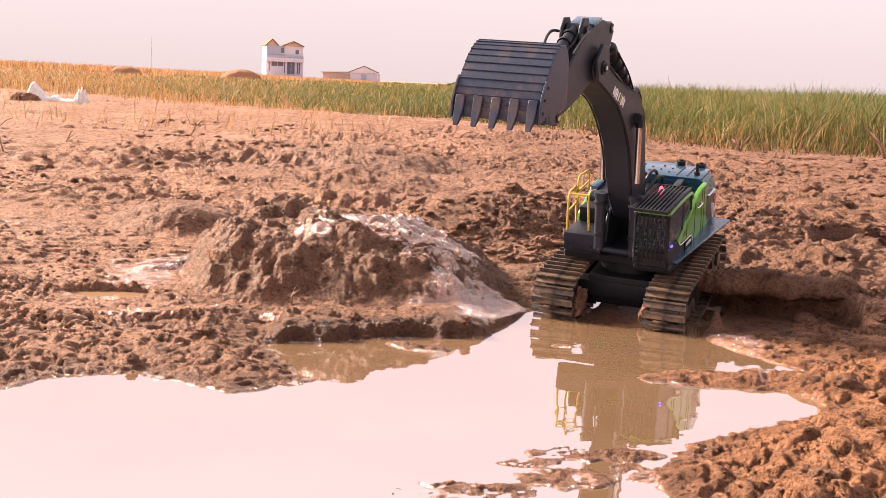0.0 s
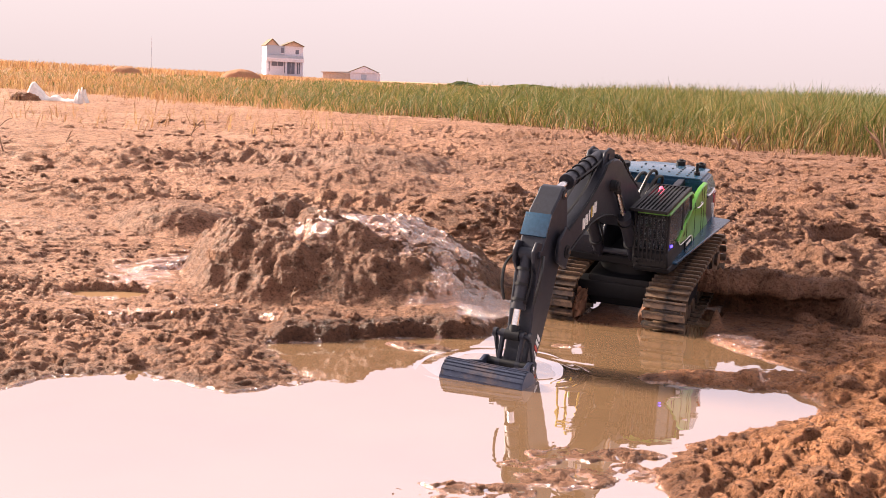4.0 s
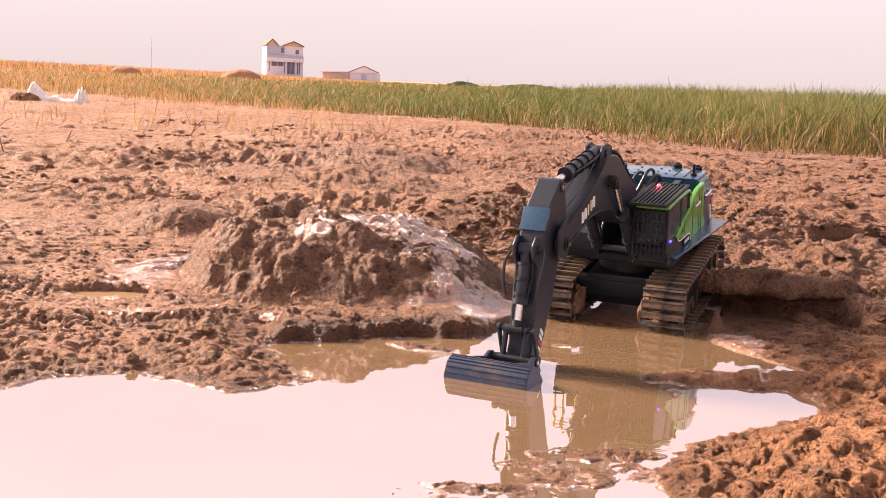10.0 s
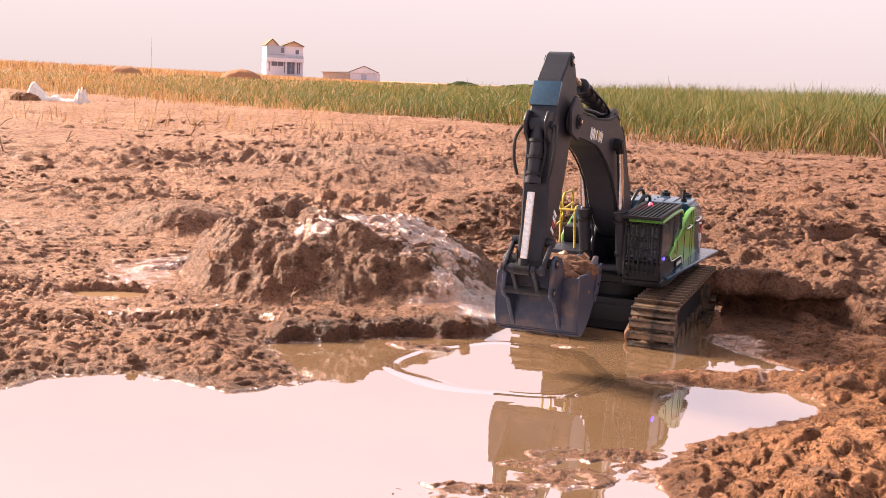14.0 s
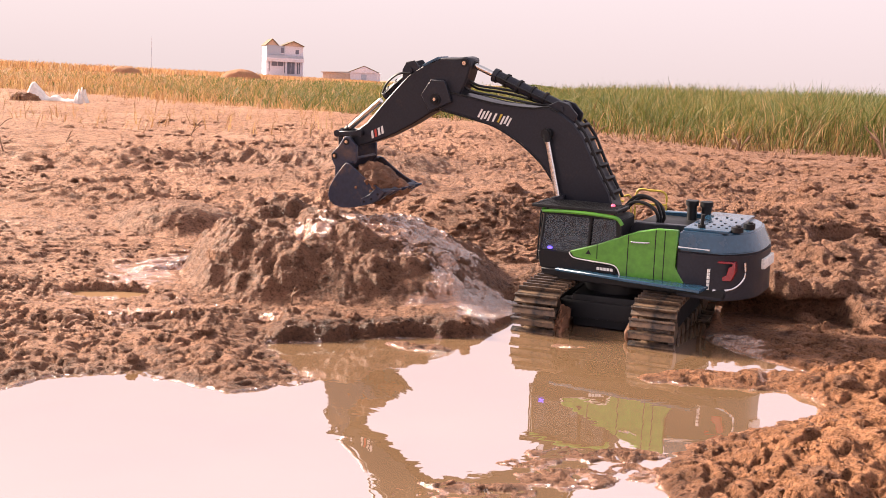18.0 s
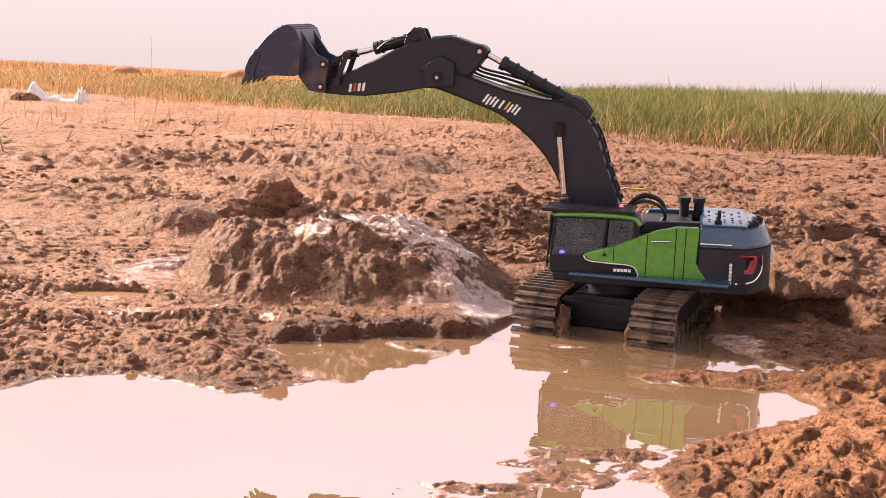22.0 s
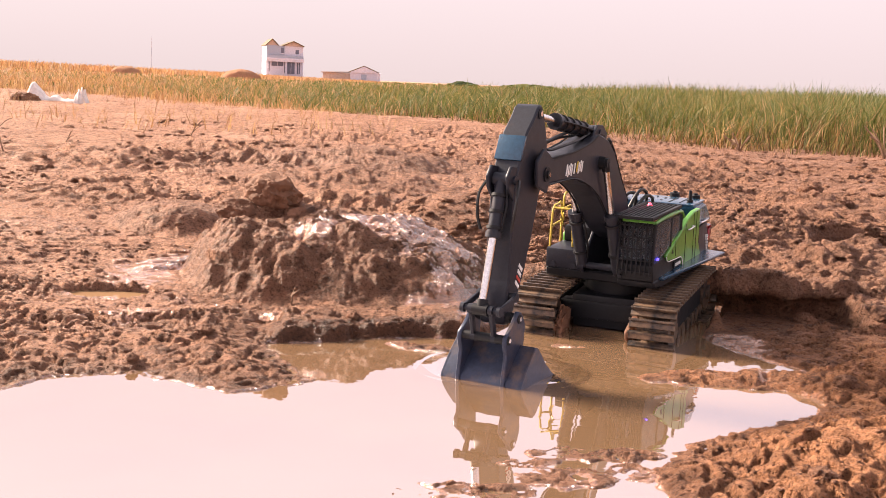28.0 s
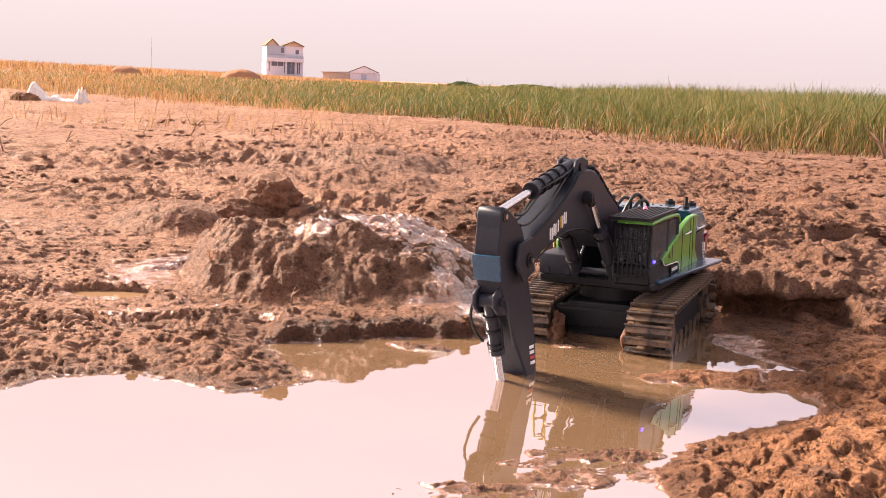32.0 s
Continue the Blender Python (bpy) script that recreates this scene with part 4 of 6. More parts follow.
def low_shed():
    shed = new("shed")
    shed.location = (-22.2, 200.0, 0.0)
    tagged(shed, "low pale shed with a shallow gable roof", "shed")
    box_part("wall", (5.0, 0, 0), (9.7, 7, 1.5), WALLPAINT, shed)
    box_part("wing_wall", (0.2, 0.5, 0), (5.0, 6, 1.3), WALLTAN, shed, "tan rendered wing wall")
    gable("roof", 5.0, 9.7, 0, 7, 1.45, 2.55, WALLPAINT, shed, 0.25)
    bm = bmesh.new()
    bm_plate(bm, [(-0.1, 1.25), (5.0, 1.45), (5.0, 1.6), (-0.1, 1.4)], 0.2, 6.2, 0)
    part("wing_roof", bm, WALLTAN, shed)
    bm = bmesh.new()
    bm_rod(bm, (4.7, -0.25, 1.52), (7.35, -0.25, 2.62), 0.07)
    bm_rod(bm, (7.35, -0.25, 2.62), (10.0, -0.25, 1.52), 0.07)
    part("verge_board", bm, ROOFTILE, shed)
    box_part("door", (6.8, -0.05, 0), (7.8, 0.1, 1.2), WALLGREY, shed)


def pole(x, y, top):
    ob = new("utility_pole")
    ob.location = (x, y, 0.0)
    tagged(ob, "slender grey utility pole on the skyline", "utility pole", "")
    bm = bmesh.new()
    bm_rod(bm, (0, 0, 0), (0, 0, top), 0.055, 8, 0.04)
    part("post", bm, WALLGREY, ob)


def sacks():
    """A torn white sack lying along the ground, one end bunched up, and the earth beside it."""
    for x0, y0, length, wide, tall, turn, peaks, seed in ((-2.70, 7.9, 0.20, 0.085, 0.032, 4, ((-0.66, 0.105), (-0.40, 0.055), (0.1, 0.026)), 3), (-2.450, 7.72, 0.050, 0.060, 0.060, 12, ((-0.3, 0.03), (0.1, 0.045), (0.5, 0.035)), 8)):
        nx, ny = 46, 22
        U, V = np.meshgrid(np.linspace(-1, 1, nx), np.linspace(-1, 1, ny))
        x, y = U * length, V * wide * (0.75 + 0.35 * fbm(U * 0.4, V * 0 + seed, 0.3, 2, seed))
        body = np.clip(1 - np.abs(V) ** 3, 0, 1) * np.clip(1 - np.abs(U) ** 8, 0, 1)
        z = tall * body * (0.6 + 0.8 * fbm(x, y, 0.10, 4, seed, 0.6))
        for u, k in peaks:
            z = z + k * body * np.exp(-((U - u) / 0.16) ** 2)
        z = z + 0.012 * body * np.abs(fbm(x * 1.6 + y, y - 0.3 * x, 0.045, 3, seed + 5))
        i = np.arange(nx * ny).reshape(ny, nx)
        faces = np.stack([i[:-1, :-1], i[:-1, 1:], i[1:, 1:], i[1:, :-1]], -1).reshape(-1, 4)
        n = nx * ny
        ring = np.concatenate([i[0, :-1], i[:-1, -1], i[-1, :0:-1], i[:0:-1, 0]])
        side = np.stack([ring, ring + n, np.roll(ring, -1) + n, np.roll(ring, -1)], -1)
        top, low = np.stack([x, y, z], -1).reshape(-1, 3), np.stack([x, y, np.full(x.shape, -0.02)], -1).reshape(-1, 3)
        ob = mesh_from("white_sack", np.concatenate([top, low]), np.concatenate([faces, faces[:, ::-1] + n, side]), TARP)
        ob.matrix_world = pose(x0, y0, ground_z(x0, y0) + 0.004, 0, 0, turn)
        tagged(ob, "crumpled dusty white woven sack lying on the soil", "sack", "litter at the field edge")
    bm = bmesh.new()
    bm_lump(bm, (0.085, 0.06, 0.036), 31, 0.35, 4)
    ob = link_mesh("dirt_lump", bm, SOIL)
    ob.location = (-2.78, 7.6, ground_z(-2.78, 7.6) + 0.02)
    tagged(ob, "brown lump of earth beside the white sacks", "dirt lump")


def twigs():
    for x, y, hgt, bend, nm, lab in ((-1.16, 3.02, 0.12, -0.05, "twig", "thin dead twig standing in bare soil"), (-1.08, 3.25, 0.05, 0.02, "twig", "thin dead twig standing in bare soil"),
                                     (-0.55, 4.6, 0.07, 0.02, "seedling", "small dark withered seedling in the soil"), (-0.33, 5.0, 0.05, -0.03, "seedling", "small dark withered seedling in the soil"),
                                     (-1.6, 6.3, 0.10, 0.02, "stalk", "pale dry stalk standing in bare soil"), (-1.9, 7.0, 0.14, 0.01, "stalk", "pale dry stalk standing in bare soil"),
                                     (-0.88, 3.9, 0.08, 0.05, "twig", "thin dead twig standing in bare soil"), (-0.18, 1.36, 0.02, 0.005, "twig", "short dark stub stuck in the mud")):
        bm = bmesh.new()
        bm_tube(bm, [(0, 0, -0.01), (bend * 0.3, 0, hgt * 0.4), (bend * 0.5, 0.01, hgt * 0.7), (bend, 0, hgt)], 0.0012 + hgt * 0.006, 6)
        if nm != "stalk":
            bm_tube(bm, [(bend * 0.4, 0, hgt * 0.5), (bend * 0.4 + hgt * 0.2, 0.0, hgt * 0.7), (bend * 0.4 + hgt * 0.3, 0.01, hgt * 0.75)], 0.0012, 5)
        ob = link_mesh(nm, bm, DRYGRASS if nm == "stalk" else TWIG)
        ob.location = (x, y, ground_z(x, y))
        tagged(ob, lab, nm, "stalks in the bare field")
    for x, y, s in ((1.86, 4.92, 1.0), (0.75, 5.9, 0.6), (1.25, 4.95, 0.55)):
        rng = random.Random(int(x * 100))
        bm = bmesh.new()
        for k in range(9):
            a, r = rng.uniform(0, 6.28), rng.uniform(0.05, 0.14) * s
            bm_tube(bm, [(0, 0, 0), (r * 0.4 * math.cos(a), r * 0.4 * math.sin(a), 0.07 * s), (r * math.cos(a), r * math.sin(a), rng.uniform(0.06, 0.16) * s)], 0.003, 5)
        ob = link_mesh("dead_branch", bm, TWIG)
        ob.location = (x, y, ground_z(x, y))
        tagged(ob, "pale dead branches sticking out beside the grass", "dead branch")


# ---------------------------------------------------------------- excavator, in metres
GAUGE, SHOE_W = 0.071, 0.053
FOOT = Vector((0.0153, -0.0035, 0.1244))
BOOM_PIN, STICK_MOUNT, PIVOT = (0.129, 0.053), (0.1335, 0.0865), 0.2822
STICK_TOP, BKT_MOUNT, TIP = (-0.054, 0.027), (0.0245, 0.050), 0.1498
TIP_LINK, CURL_PIN = (TIP - 0.0197, 0.004), (-0.002, 0.0283)
CYL_BASE = (0.062, 0.088)
FRONT_C, REAR_C, WHEEL_R = (0.092, 0.028), (-0.105, 0.030), 0.027


SHOES = []


def track_loop(shift=0.0):
    """Centre line of the shoes round both wheels: points and angles."""
    L = FRONT_C[0] - REAR_C[0]
    R = WHEEL_R + 0.003
    total = 2 * L + 2 * math.pi * R
    count = 44
    out = []
    for i in range(count):
        s = (total * i / count + shift) % total
        if s < L:
            out.append((REAR_C[0] + s, FRONT_C[1] + R, 0.0))
        elif s < L + math.pi * R:
            a = (s - L) / R
            out.append((FRONT_C[0] + R * math.sin(a), FRONT_C[1] + R * math.cos(a), a))
        elif s < 2 * L + math.pi * R:
            out.append((FRONT_C[0] - (s - L - math.pi * R), FRONT_C[1] - R, math.pi))
        else:
            a = math.pi + (s - 2 * L - math.pi * R) / R
            out.append((REAR_C[0] + R * math.sin(a), FRONT_C[1] + R * math.cos(a), a))
    return out


def build_undercarriage(exc):
    bm = bmesh.new()
    bm_box(bm, (-0.055, -0.045, 0.024), (0.055, 0.045, 0.050), 0.004)
    bm_rod(bm, (0, 0, 0.048), (0, 0, 0.068), 0.042, 28)
    for sx in (-1, 1):
        bm_box(bm, (sx * 0.045 - 0.012, -0.06, 0.020), (sx * 0.045 + 0.012, 0.06, 0.042), 0.003)
    bm_box(bm, (-0.075, -0.044, 0.008), (0.050, 0.044, 0.030), 0.004)
    part("chassis", bm, DARK, exc, "black muddy chassis with slewing ring")
    shoe = None
    for side, nm in ((1, "track"), (-1, "track")):
        y = side * GAUGE
        bm = bmesh.new()
        bm_plate(bm, [(-0.10, 0.016), (0.085, 0.016), (0.092, 0.028), (0.085, 0.042), (-0.10, 0.044), (-0.108, 0.03)], y - 0.014, y + 0.014, 0.002)
        fr = part("track_frame", bm, DARK, exc, "black track frame caked with mud")
        for (cx, cz), wn_ in ((FRONT_C, "idler_wheel"), (REAR_C, "drive_sprocket")):
            bm = bmesh.new()
            bm_rod(bm, (cx, y - 0.018, cz), (cx, y + 0.018, cz), WHEEL_R - 0.003, 24)
            bm_rod(bm, (cx, y - 0.022, cz), (cx, y + 0.022, cz), 0.010, 16)
            part(wn_, bm, TRACK, fr)
        for k in range(7):
            bm = bmesh.new()
            bm_rod(bm, (-0.08 + k * 0.025, y - 0.016, 0.011), (-0.08 + k * 0.025, y + 0.016, 0.011), 0.0085, 14)
            part("track_roller", bm, TRACK, fr)
        for i, (cx, cz, a) in enumerate(track_loop()):
            m = Matrix.Translation((cx, y, cz)) @ Matrix.Rotation(a, 4, "Y")
            if shoe is None:
                bm = bmesh.new()
                bm_box(bm, (-0.0047, -SHOE_W / 2, -0.0015), (0.0047, SHOE_W / 2, 0.0015), 0.0006)
                bm_box(bm, (-0.0047, -SHOE_W / 2, 0.001), (-0.0022, SHOE_W / 2, 0.0064), 0.0006)
                bm_box(bm, (-0.004, -0.013, -0.005), (0.004, 0.013, -0.001), 0.0008)
                shoe = part("track_shoe", bm, TRACK, fr, "muddy steel track shoe with raised bar")
                shoe.matrix_local = m
                SHOES.append((shoe, i, y))
            else:
                SHOES.append((again("track_shoe", shoe, fr, m), i, y))
        # mud packed on the track's inner side
        bm = bmesh.new()
        bm_lump(bm, (0.022, 0.007, 0.016), 4 + side, 0.5, 3, (0.088, y - side * 0.026 if side < 0 else y - 0.028, 0.022))
        part("packed_mud", bm, WETMUD, fr, "wet mud packed on the track")


def grille(bm, x0, x1, y0, y1, z, n, bar=0.0011, along="x"):
    for i in range(n):
        k = (i + 0.5) / n
        if along == "x":
            y = y0 + (y1 - y0) * k
            bm_box(bm, (x0, y - bar, z - 0.001), (x1, y + bar, z + 0.001), 0)
        else:
            x = x0 + (x1 - x0) * k
            bm_box(bm, (x - bar, y0, z - 0.001), (x + bar, y1, z + 0.001), 0)


def build_superstructure(exc):
    bm = bmesh.new()
    bm_plate(bm, [(-0.150, 0.068), (0.056, 0.068), (0.058, 0.080), (-0.150, 0.080)], -0.076, 0.070, 0.002)
    bm_plate(bm, [(0.050, 0.070), (0.076, 0.072), (0.078, 0.081), (0.050, 0.081)], 0.024, 0.070, 0.002)
    bm_rod(bm, (0, 0, 0.060), (0, 0, 0.070), 0.040, 28)
    sup = part("superstructure", bm, DARK, exc, "black deck carrying cab, hood and counterweight")
    # side body
    bm = bmesh.new()
    bm_box(bm, (-0.105, -0.074, 0.079), (-0.020, 0.066, 0.128), 0.003)
    bm_box(bm, (-0.085, -0.062, 0.127), (-0.022, 0.030, 0.136), 0.003)
    part("engine_body", bm, DARK, sup)
    bm = bmesh.new()
    bm_plate(bm, [(0.040, 0.1046), (0.004, 0.1168), (-0.044, 0.137), (-0.068, 0.1425), (-0.093, 0.143), (-0.091, 0.100), (-0.105, 0.079), (-0.026, 0.079), (-0.018, 0.093), (0.034, 0.0976)], 0.064, 0.0708, 0.0012)
    part("side_panel", bm, GREEN, sup, "glossy lime green side panel")
    bm = bmesh.new()
    bm_plate(bm, [(0.004, 0.112), (-0.044, 0.132), (-0.070, 0.138), (-0.095, 0.138), (-0.094, 0.079), (0.004, 0.079)], -0.0772, -0.070, 0.0012)
    part("side_panel", bm, GREEN, sup, "glossy lime green side panel")
    for pts in ([(0.0045, 0.0985), (0.0045, 0.1165)], [(-0.033, 0.081), (-0.034, 0.132)], [(-0.066, 0.080), (-0.067, 0.141)], [(-0.077, 0.080), (-0.078, 0.1415)]):
        bm = bmesh.new()
        bm_rod(bm, (pts[0][0], 0.0707, pts[0][1]), (pts[1][0], 0.0707, pts[1][1]), 0.0006, 6)
        part("panel_seam", bm, DARK, sup)
    bm = bmesh.new()
    bm_tube(bm, [(0.040, 0.0712, 0.1035), (0.034, 0.0716, 0.0975), (0.010, 0.0716, 0.0955), (-0.018, 0.0716, 0.0932), (-0.0255, 0.0716, 0.081)], 0.0007, 6)
    part("trim_line", bm, WHITE, sup, "thin white trim line")
    # brand plate drawn as plain bars
    for k in range(5):
        bm = bmesh.new()
        x = 0.004 - k * 0.0042
        bm_plate(bm, [(x, 0.0858), (x - 0.0034, 0.0858), (x - 0.0032, 0.0892), (x + 0.0002, 0.0892)], 0.0706, 0.0716, 0)
        part("decal_bar", bm, WHITE, sup)
    bm = bmesh.new()
    bm_plate(bm, [(0.007, 0.0835), (-0.020, 0.0835), (-0.018, 0.0915), (0.008, 0.0915)], 0.0695, 0.0708, 0)
    part("decal_plate", bm, DARK, sup)
    # warning triangle on the front of the panel
    bm = bmesh.new()
    bm_plate(bm, [(0.019, 0.1035), (0.012, 0.1035), (0.0155, 0.109)], 0.0706, 0.0711, 0)
    part("warning_mark", bm, DARK, sup)
    bm = bmesh.new()
    bm_tube(bm, [(-0.040, 0.071, 0.124), (-0.040, 0.074, 0.1245), (-0.059, 0.074, 0.1255), (-0.059, 0.071, 0.125)], 0.0011, 6)
    part("door_handle", bm, CHROME, sup, "slim handle on the green panel")
    # catwalk
    bm = bmesh.new()
    sub = bmesh.new()
    corners = [(0.057, 0.066), (0.057, 0.074), (-0.128, 0.096), (-0.132, 0.066)]
    vs = [sub.verts.new((x, y, 0.0785)) for x, y in corners]
    f = sub.faces.new(vs)
    for v in bmesh.ops.extrude_face_region(sub, geom=[f])["geom"]:
        if isinstance(v, bmesh.types.BMVert):
            v.co.z = 0.0825
    bmesh.ops.recalc_face_normals(sub, faces=sub.faces[:])
    bmesh.ops.bevel(sub, geom=sub.edges[:], offset=0.001, segments=1, affect="EDGES")
    join(bm, sub)
    part("catwalk", bm, SLATE, sup, "flat slate blue catwalk along the side")
    # rear: counterweight with rounded tail
    outline = []
    for y in np.linspace(-0.074, 0.070, 15):
        outline.append((-0.179 + 0.034 * abs((y + 0.002) / 0.072) ** 3.0, y))
    for nm, z0, z1, inset, mat_, lab in (("counterweight", 0.066, 0.120, 0.0, CHAR, "dark rounded counterweight"), ("rear_hood", 0.120, 0.1425, 0.004, SLATE, "glossy slate blue rear hood")):
        bm = bmesh.new()
        lo = [bm.verts.new((x, y, z0)) for x, y in outline] + [bm.verts.new((-0.094, 0.070, z0)), bm.verts.new((-0.094, -0.074, z0))]
        hi = [bm.verts.new((x + inset * 2.5, y * 0.93, z1)) for x, y in outline] + [bm.verts.new((-0.094, 0.070 - inset, z1)), bm.verts.new((-0.094, -0.074 + inset, z1))]
        n = len(lo)
        bm.faces.new(lo[::-1])
        bm.faces.new(hi)
        for i in range(n):
            bm.faces.new((lo[i], lo[(i + 1) % n], hi[(i + 1) % n], hi[i]))
        bmesh.ops.recalc_face_normals(bm, faces=bm.faces[:])
        bmesh.ops.bevel(bm, geom=[e for e in bm.edges if abs(e.verts[0].co.z - e.verts[1].co.z) < 0.001], offset=0.002, segments=2, affect="EDGES")
        part(nm, bm, mat_, sup, lab)
    bm = bmesh.new()
    bm_box(bm, (-0.148, -0.062, 0.1420), (-0.096, 0.060, 0.1455), 0.0015)
    part("hood_lid", bm, SLATE, sup)
    for i in range(5):
        for j in range(6):
            if (i + j) % 2 == 0 or j > 3:
                bm = bmesh.new()
                bm_rod(bm, (-0.104 - i * 0.009, -0.030 + j * 0.014, 0.1450), (-0.104 - i * 0.009, -0.030 + j * 0.014, 0.1462), 0.0016, 8)
                part("hood_rivet", bm, DARK, sup)
    for x, y, r, h in ((-0.114, 0.050, 0.0026, 0.016), (-0.154, 0.045, 0.004, 0.006), (-0.160, 0.015, 0.004, 0.006)):
        bm = bmesh.new()
        bm_rod(bm, (x, y, 0.143), (x - 0.001, y, 0.145 + h), r, 10, r * 0.8)
        bm_rod(bm, (x, y, 0.143), (x, y, 0.149), r * 1.7, 10)
        part("antenna", bm, DARK, sup)
    for x in (-0.074, -0.092):
        bm = bmesh.new()
        bm_rod(bm, (x, -0.045, 0.135), (x, -0.045, 0.154), 0.006, 16)
        bm_rod(bm, (x, -0.045, 0.154), (x, -0.045, 0.160), 0.008, 16)
        part("exhaust", bm, DARK, sup, "stubby black exhaust stack")
    # raised trough beside the boom
    bm = bmesh.new()
    bm_plate(bm, [(-0.022, 0.128), (-0.030, 0.142), (-0.094, 0.1435), (-0.094, 0.130)], 0.030, 0.040, 0.001)
    part("hood_rail", bm, CHAR, sup)
    bm = bmesh.new()
    bm_plate(bm, [(-0.022, 0.128), (-0.030, 0.140), (-0.094, 0.1415), (-0.094, 0.130)], -0.072, -0.062, 0.001)
    part("hood_rail", bm, SLATE, sup)
    # tail lights, bumper, side marks
    for s, y in ((1, 0.0675), (-1, -0.0715)):
        bm = bmesh.new()
        bm_plate(bm, [(-0.138, 0.109), (-0.156, 0.110), (-0.156, 0.107), (-0.152, 0.106), (-0.150, 0.096), (-0.142, 0.093), (-0.140, 0.089), (-0.156, 0.090), (-0.160, 0.100), (-0.159, 0.112), (-0.140, 0.112)], y - 0.012, y - 0.0005, 0.0008)
        part("tail_light", bm, REDGLASS, sup, "red hook-shaped tail light")
        bm = bmesh.new()
        bm_tube(bm, [(-0.136, y + s * 0.002, 0.078), (-0.156, y - s * 0.006, 0.080), (-0.166, y - s * 0.018, 0.092), (-0.166, y - s * 0.018, 0.110)], 0.0014, 6)
        part("bumper_trim", bm, CHROME, sup, "bright bumper trim")
    for k in range(6):
        bm = bmesh.new()
        bm_box(bm, (-0.132, 0.066, 0.078 + k * 0.0042), (-0.1290, 0.0712, 0.0812 + k * 0.0042), 0)
        part("decal_bar", bm, WHITE, sup)
    bm = bmesh.new()
    bm_tube(bm, [(-0.097, 0.069, 0.124), (-0.097, 0.073, 0.1245), (-0.128, 0.071, 0.124), (-0.128, 0.067, 0.1235)], 0.0013, 6)
    part("grab_handle", bm, CHROME, sup, "bright grab handle on the hood side")
    bm = bmesh.new()
    bm_box(bm, (-0.182, -0.025, 0.098), (-0.176, 0.020, 0.110), 0.001)
    part("rear_plate", bm, WHITE, sup)
    # cab
    before = set(sup.children)
    bm = bmesh.new()
    bm_plate(bm, [(0.060, 0.080), (0.064, 0.100), (0.058, 0.1035), (-0.024, 0.1035), (-0.024, 0.080)], 0.024, 0.069, 0.0015)
    part("cab_shell", bm, DARK, sup, "black lower cab shell")
    bm = bmesh.new()
    bm_plate(bm, [(-0.020, 0.100), (-0.024, 0.100), (-0.024, 0.148), (-0.016, 0.148)], 0.024, 0.069, 0.001)
    part("cab_back", bm, DARK, sup)
    for y in (0.0255, 0.0675):
        for xa, xb, r in ((0.061, 0.055, 0.0019), (0.018, 0.014, 0.0019), (-0.022, -0.020, 0.0026)):
            bm = bmesh.new()
            bm_rod(bm, (xa, y, 0.101), (xb, y, 0.149), r, 8)
            part("cab_post", bm, DARK, sup)
    bm = bmesh.new()
    bm_plate(bm, [(0.060, 0.147), (0.058, 0.1515), (-0.022, 0.1505), (-0.024, 0.147)], 0.0235, 0.0695, 0.0015)
    part("cab_roof", bm, DARK, sup)
    bm = bmesh.new()
    bm_tube(bm, [(0.058, 0.0675, 0.150), (0.030, 0.069, 0.1522), (-0.005, 0.069, 0.1512), (-0.019, 0.069, 0.1490), (-0.025, 0.069, 0.142)], 0.0024, 8)
    bm_tube(bm, [(0.058, 0.0675, 0.150), (0.061, 0.060, 0.1512), (0.061, 0.030, 0.1512)], 0.0018, 8)
    part("roof_trim", bm, GREEN, sup, "lime green roof edge trim")
    for i in range(9):
        y = 0.0265 + i * 0.0049
        bm = bmesh.new()
        bm_box(bm, (-0.016, y - 0.0011, 0.1555), (0.070, y + 0.0011, 0.1577), 0)
        part("guard_bar", bm, DARK, sup)
    bm = bmesh.new()
    for y in (0.024, 0.068):
        bm_box(bm, (-0.018, y - 0.0016, 0.1545), (0.072, y + 0.0016, 0.1582), 0.0005)
    for x in (-0.016, 0.070):
        bm_box(bm, (x - 0.0016, 0.023, 0.1545), (x + 0.0016, 0.069, 0.1582), 0.0005)
    for x in (-0.012, 0.054):
        for y in (0.030, 0.062):
            bm_rod(bm, (x, y, 0.150), (x, y, 0.156), 0.0016, 6)
    part("roof_guard", bm, DARK, sup, "black grille guard over the cab roof")
    for i in range(8):
        y = 0.027 + i * 0.0055
        bm = bmesh.new()
        bm_rod(bm, (0.0655, y, 0.088), (0.0615, y, 0.150), 0.0010, 6)
        part("guard_bar", bm, DARK, sup)
    for k in range(5):
        z = 0.092 + k * 0.0135
        bm = bmesh.new()
        bm_rod(bm, (0.0650 - k * 0.0008, 0.0255, z), (0.0650 - k * 0.0008, 0.0675, z), 0.0009, 6)
        part("guard_crossbar", bm, DARK, sup)
    for nm, pts, lo_y, hi_y in (("side_window", [(0.059, 0.1035), (0.017, 0.1035), (0.013, 0.147), (0.054, 0.147)], 0.0672, 0.0680), ("side_window", [(0.014, 0.1035), (-0.019, 0.1035), (-0.018, 0.147), (0.011, 0.147)], 0.0672, 0.0680),
                                ("side_window", [(0.059, 0.1035), (-0.019, 0.1035), (-0.018, 0.147), (0.054, 0.147)], 0.0250, 0.0258)):
        bm = bmesh.new()
        bm_plate(bm, pts, lo_y, hi_y, 0)
        w = part(nm, bm, GLASS, sup, "smeared clear window pane")
        w.visible_shadow = False
    bm = bmesh.new()
    bm_plate(bm, [(0.0605, 0.1035), (0.0597, 0.1035), (0.0545, 0.147), (0.0553, 0.147)], 0.027, 0.066, 0)
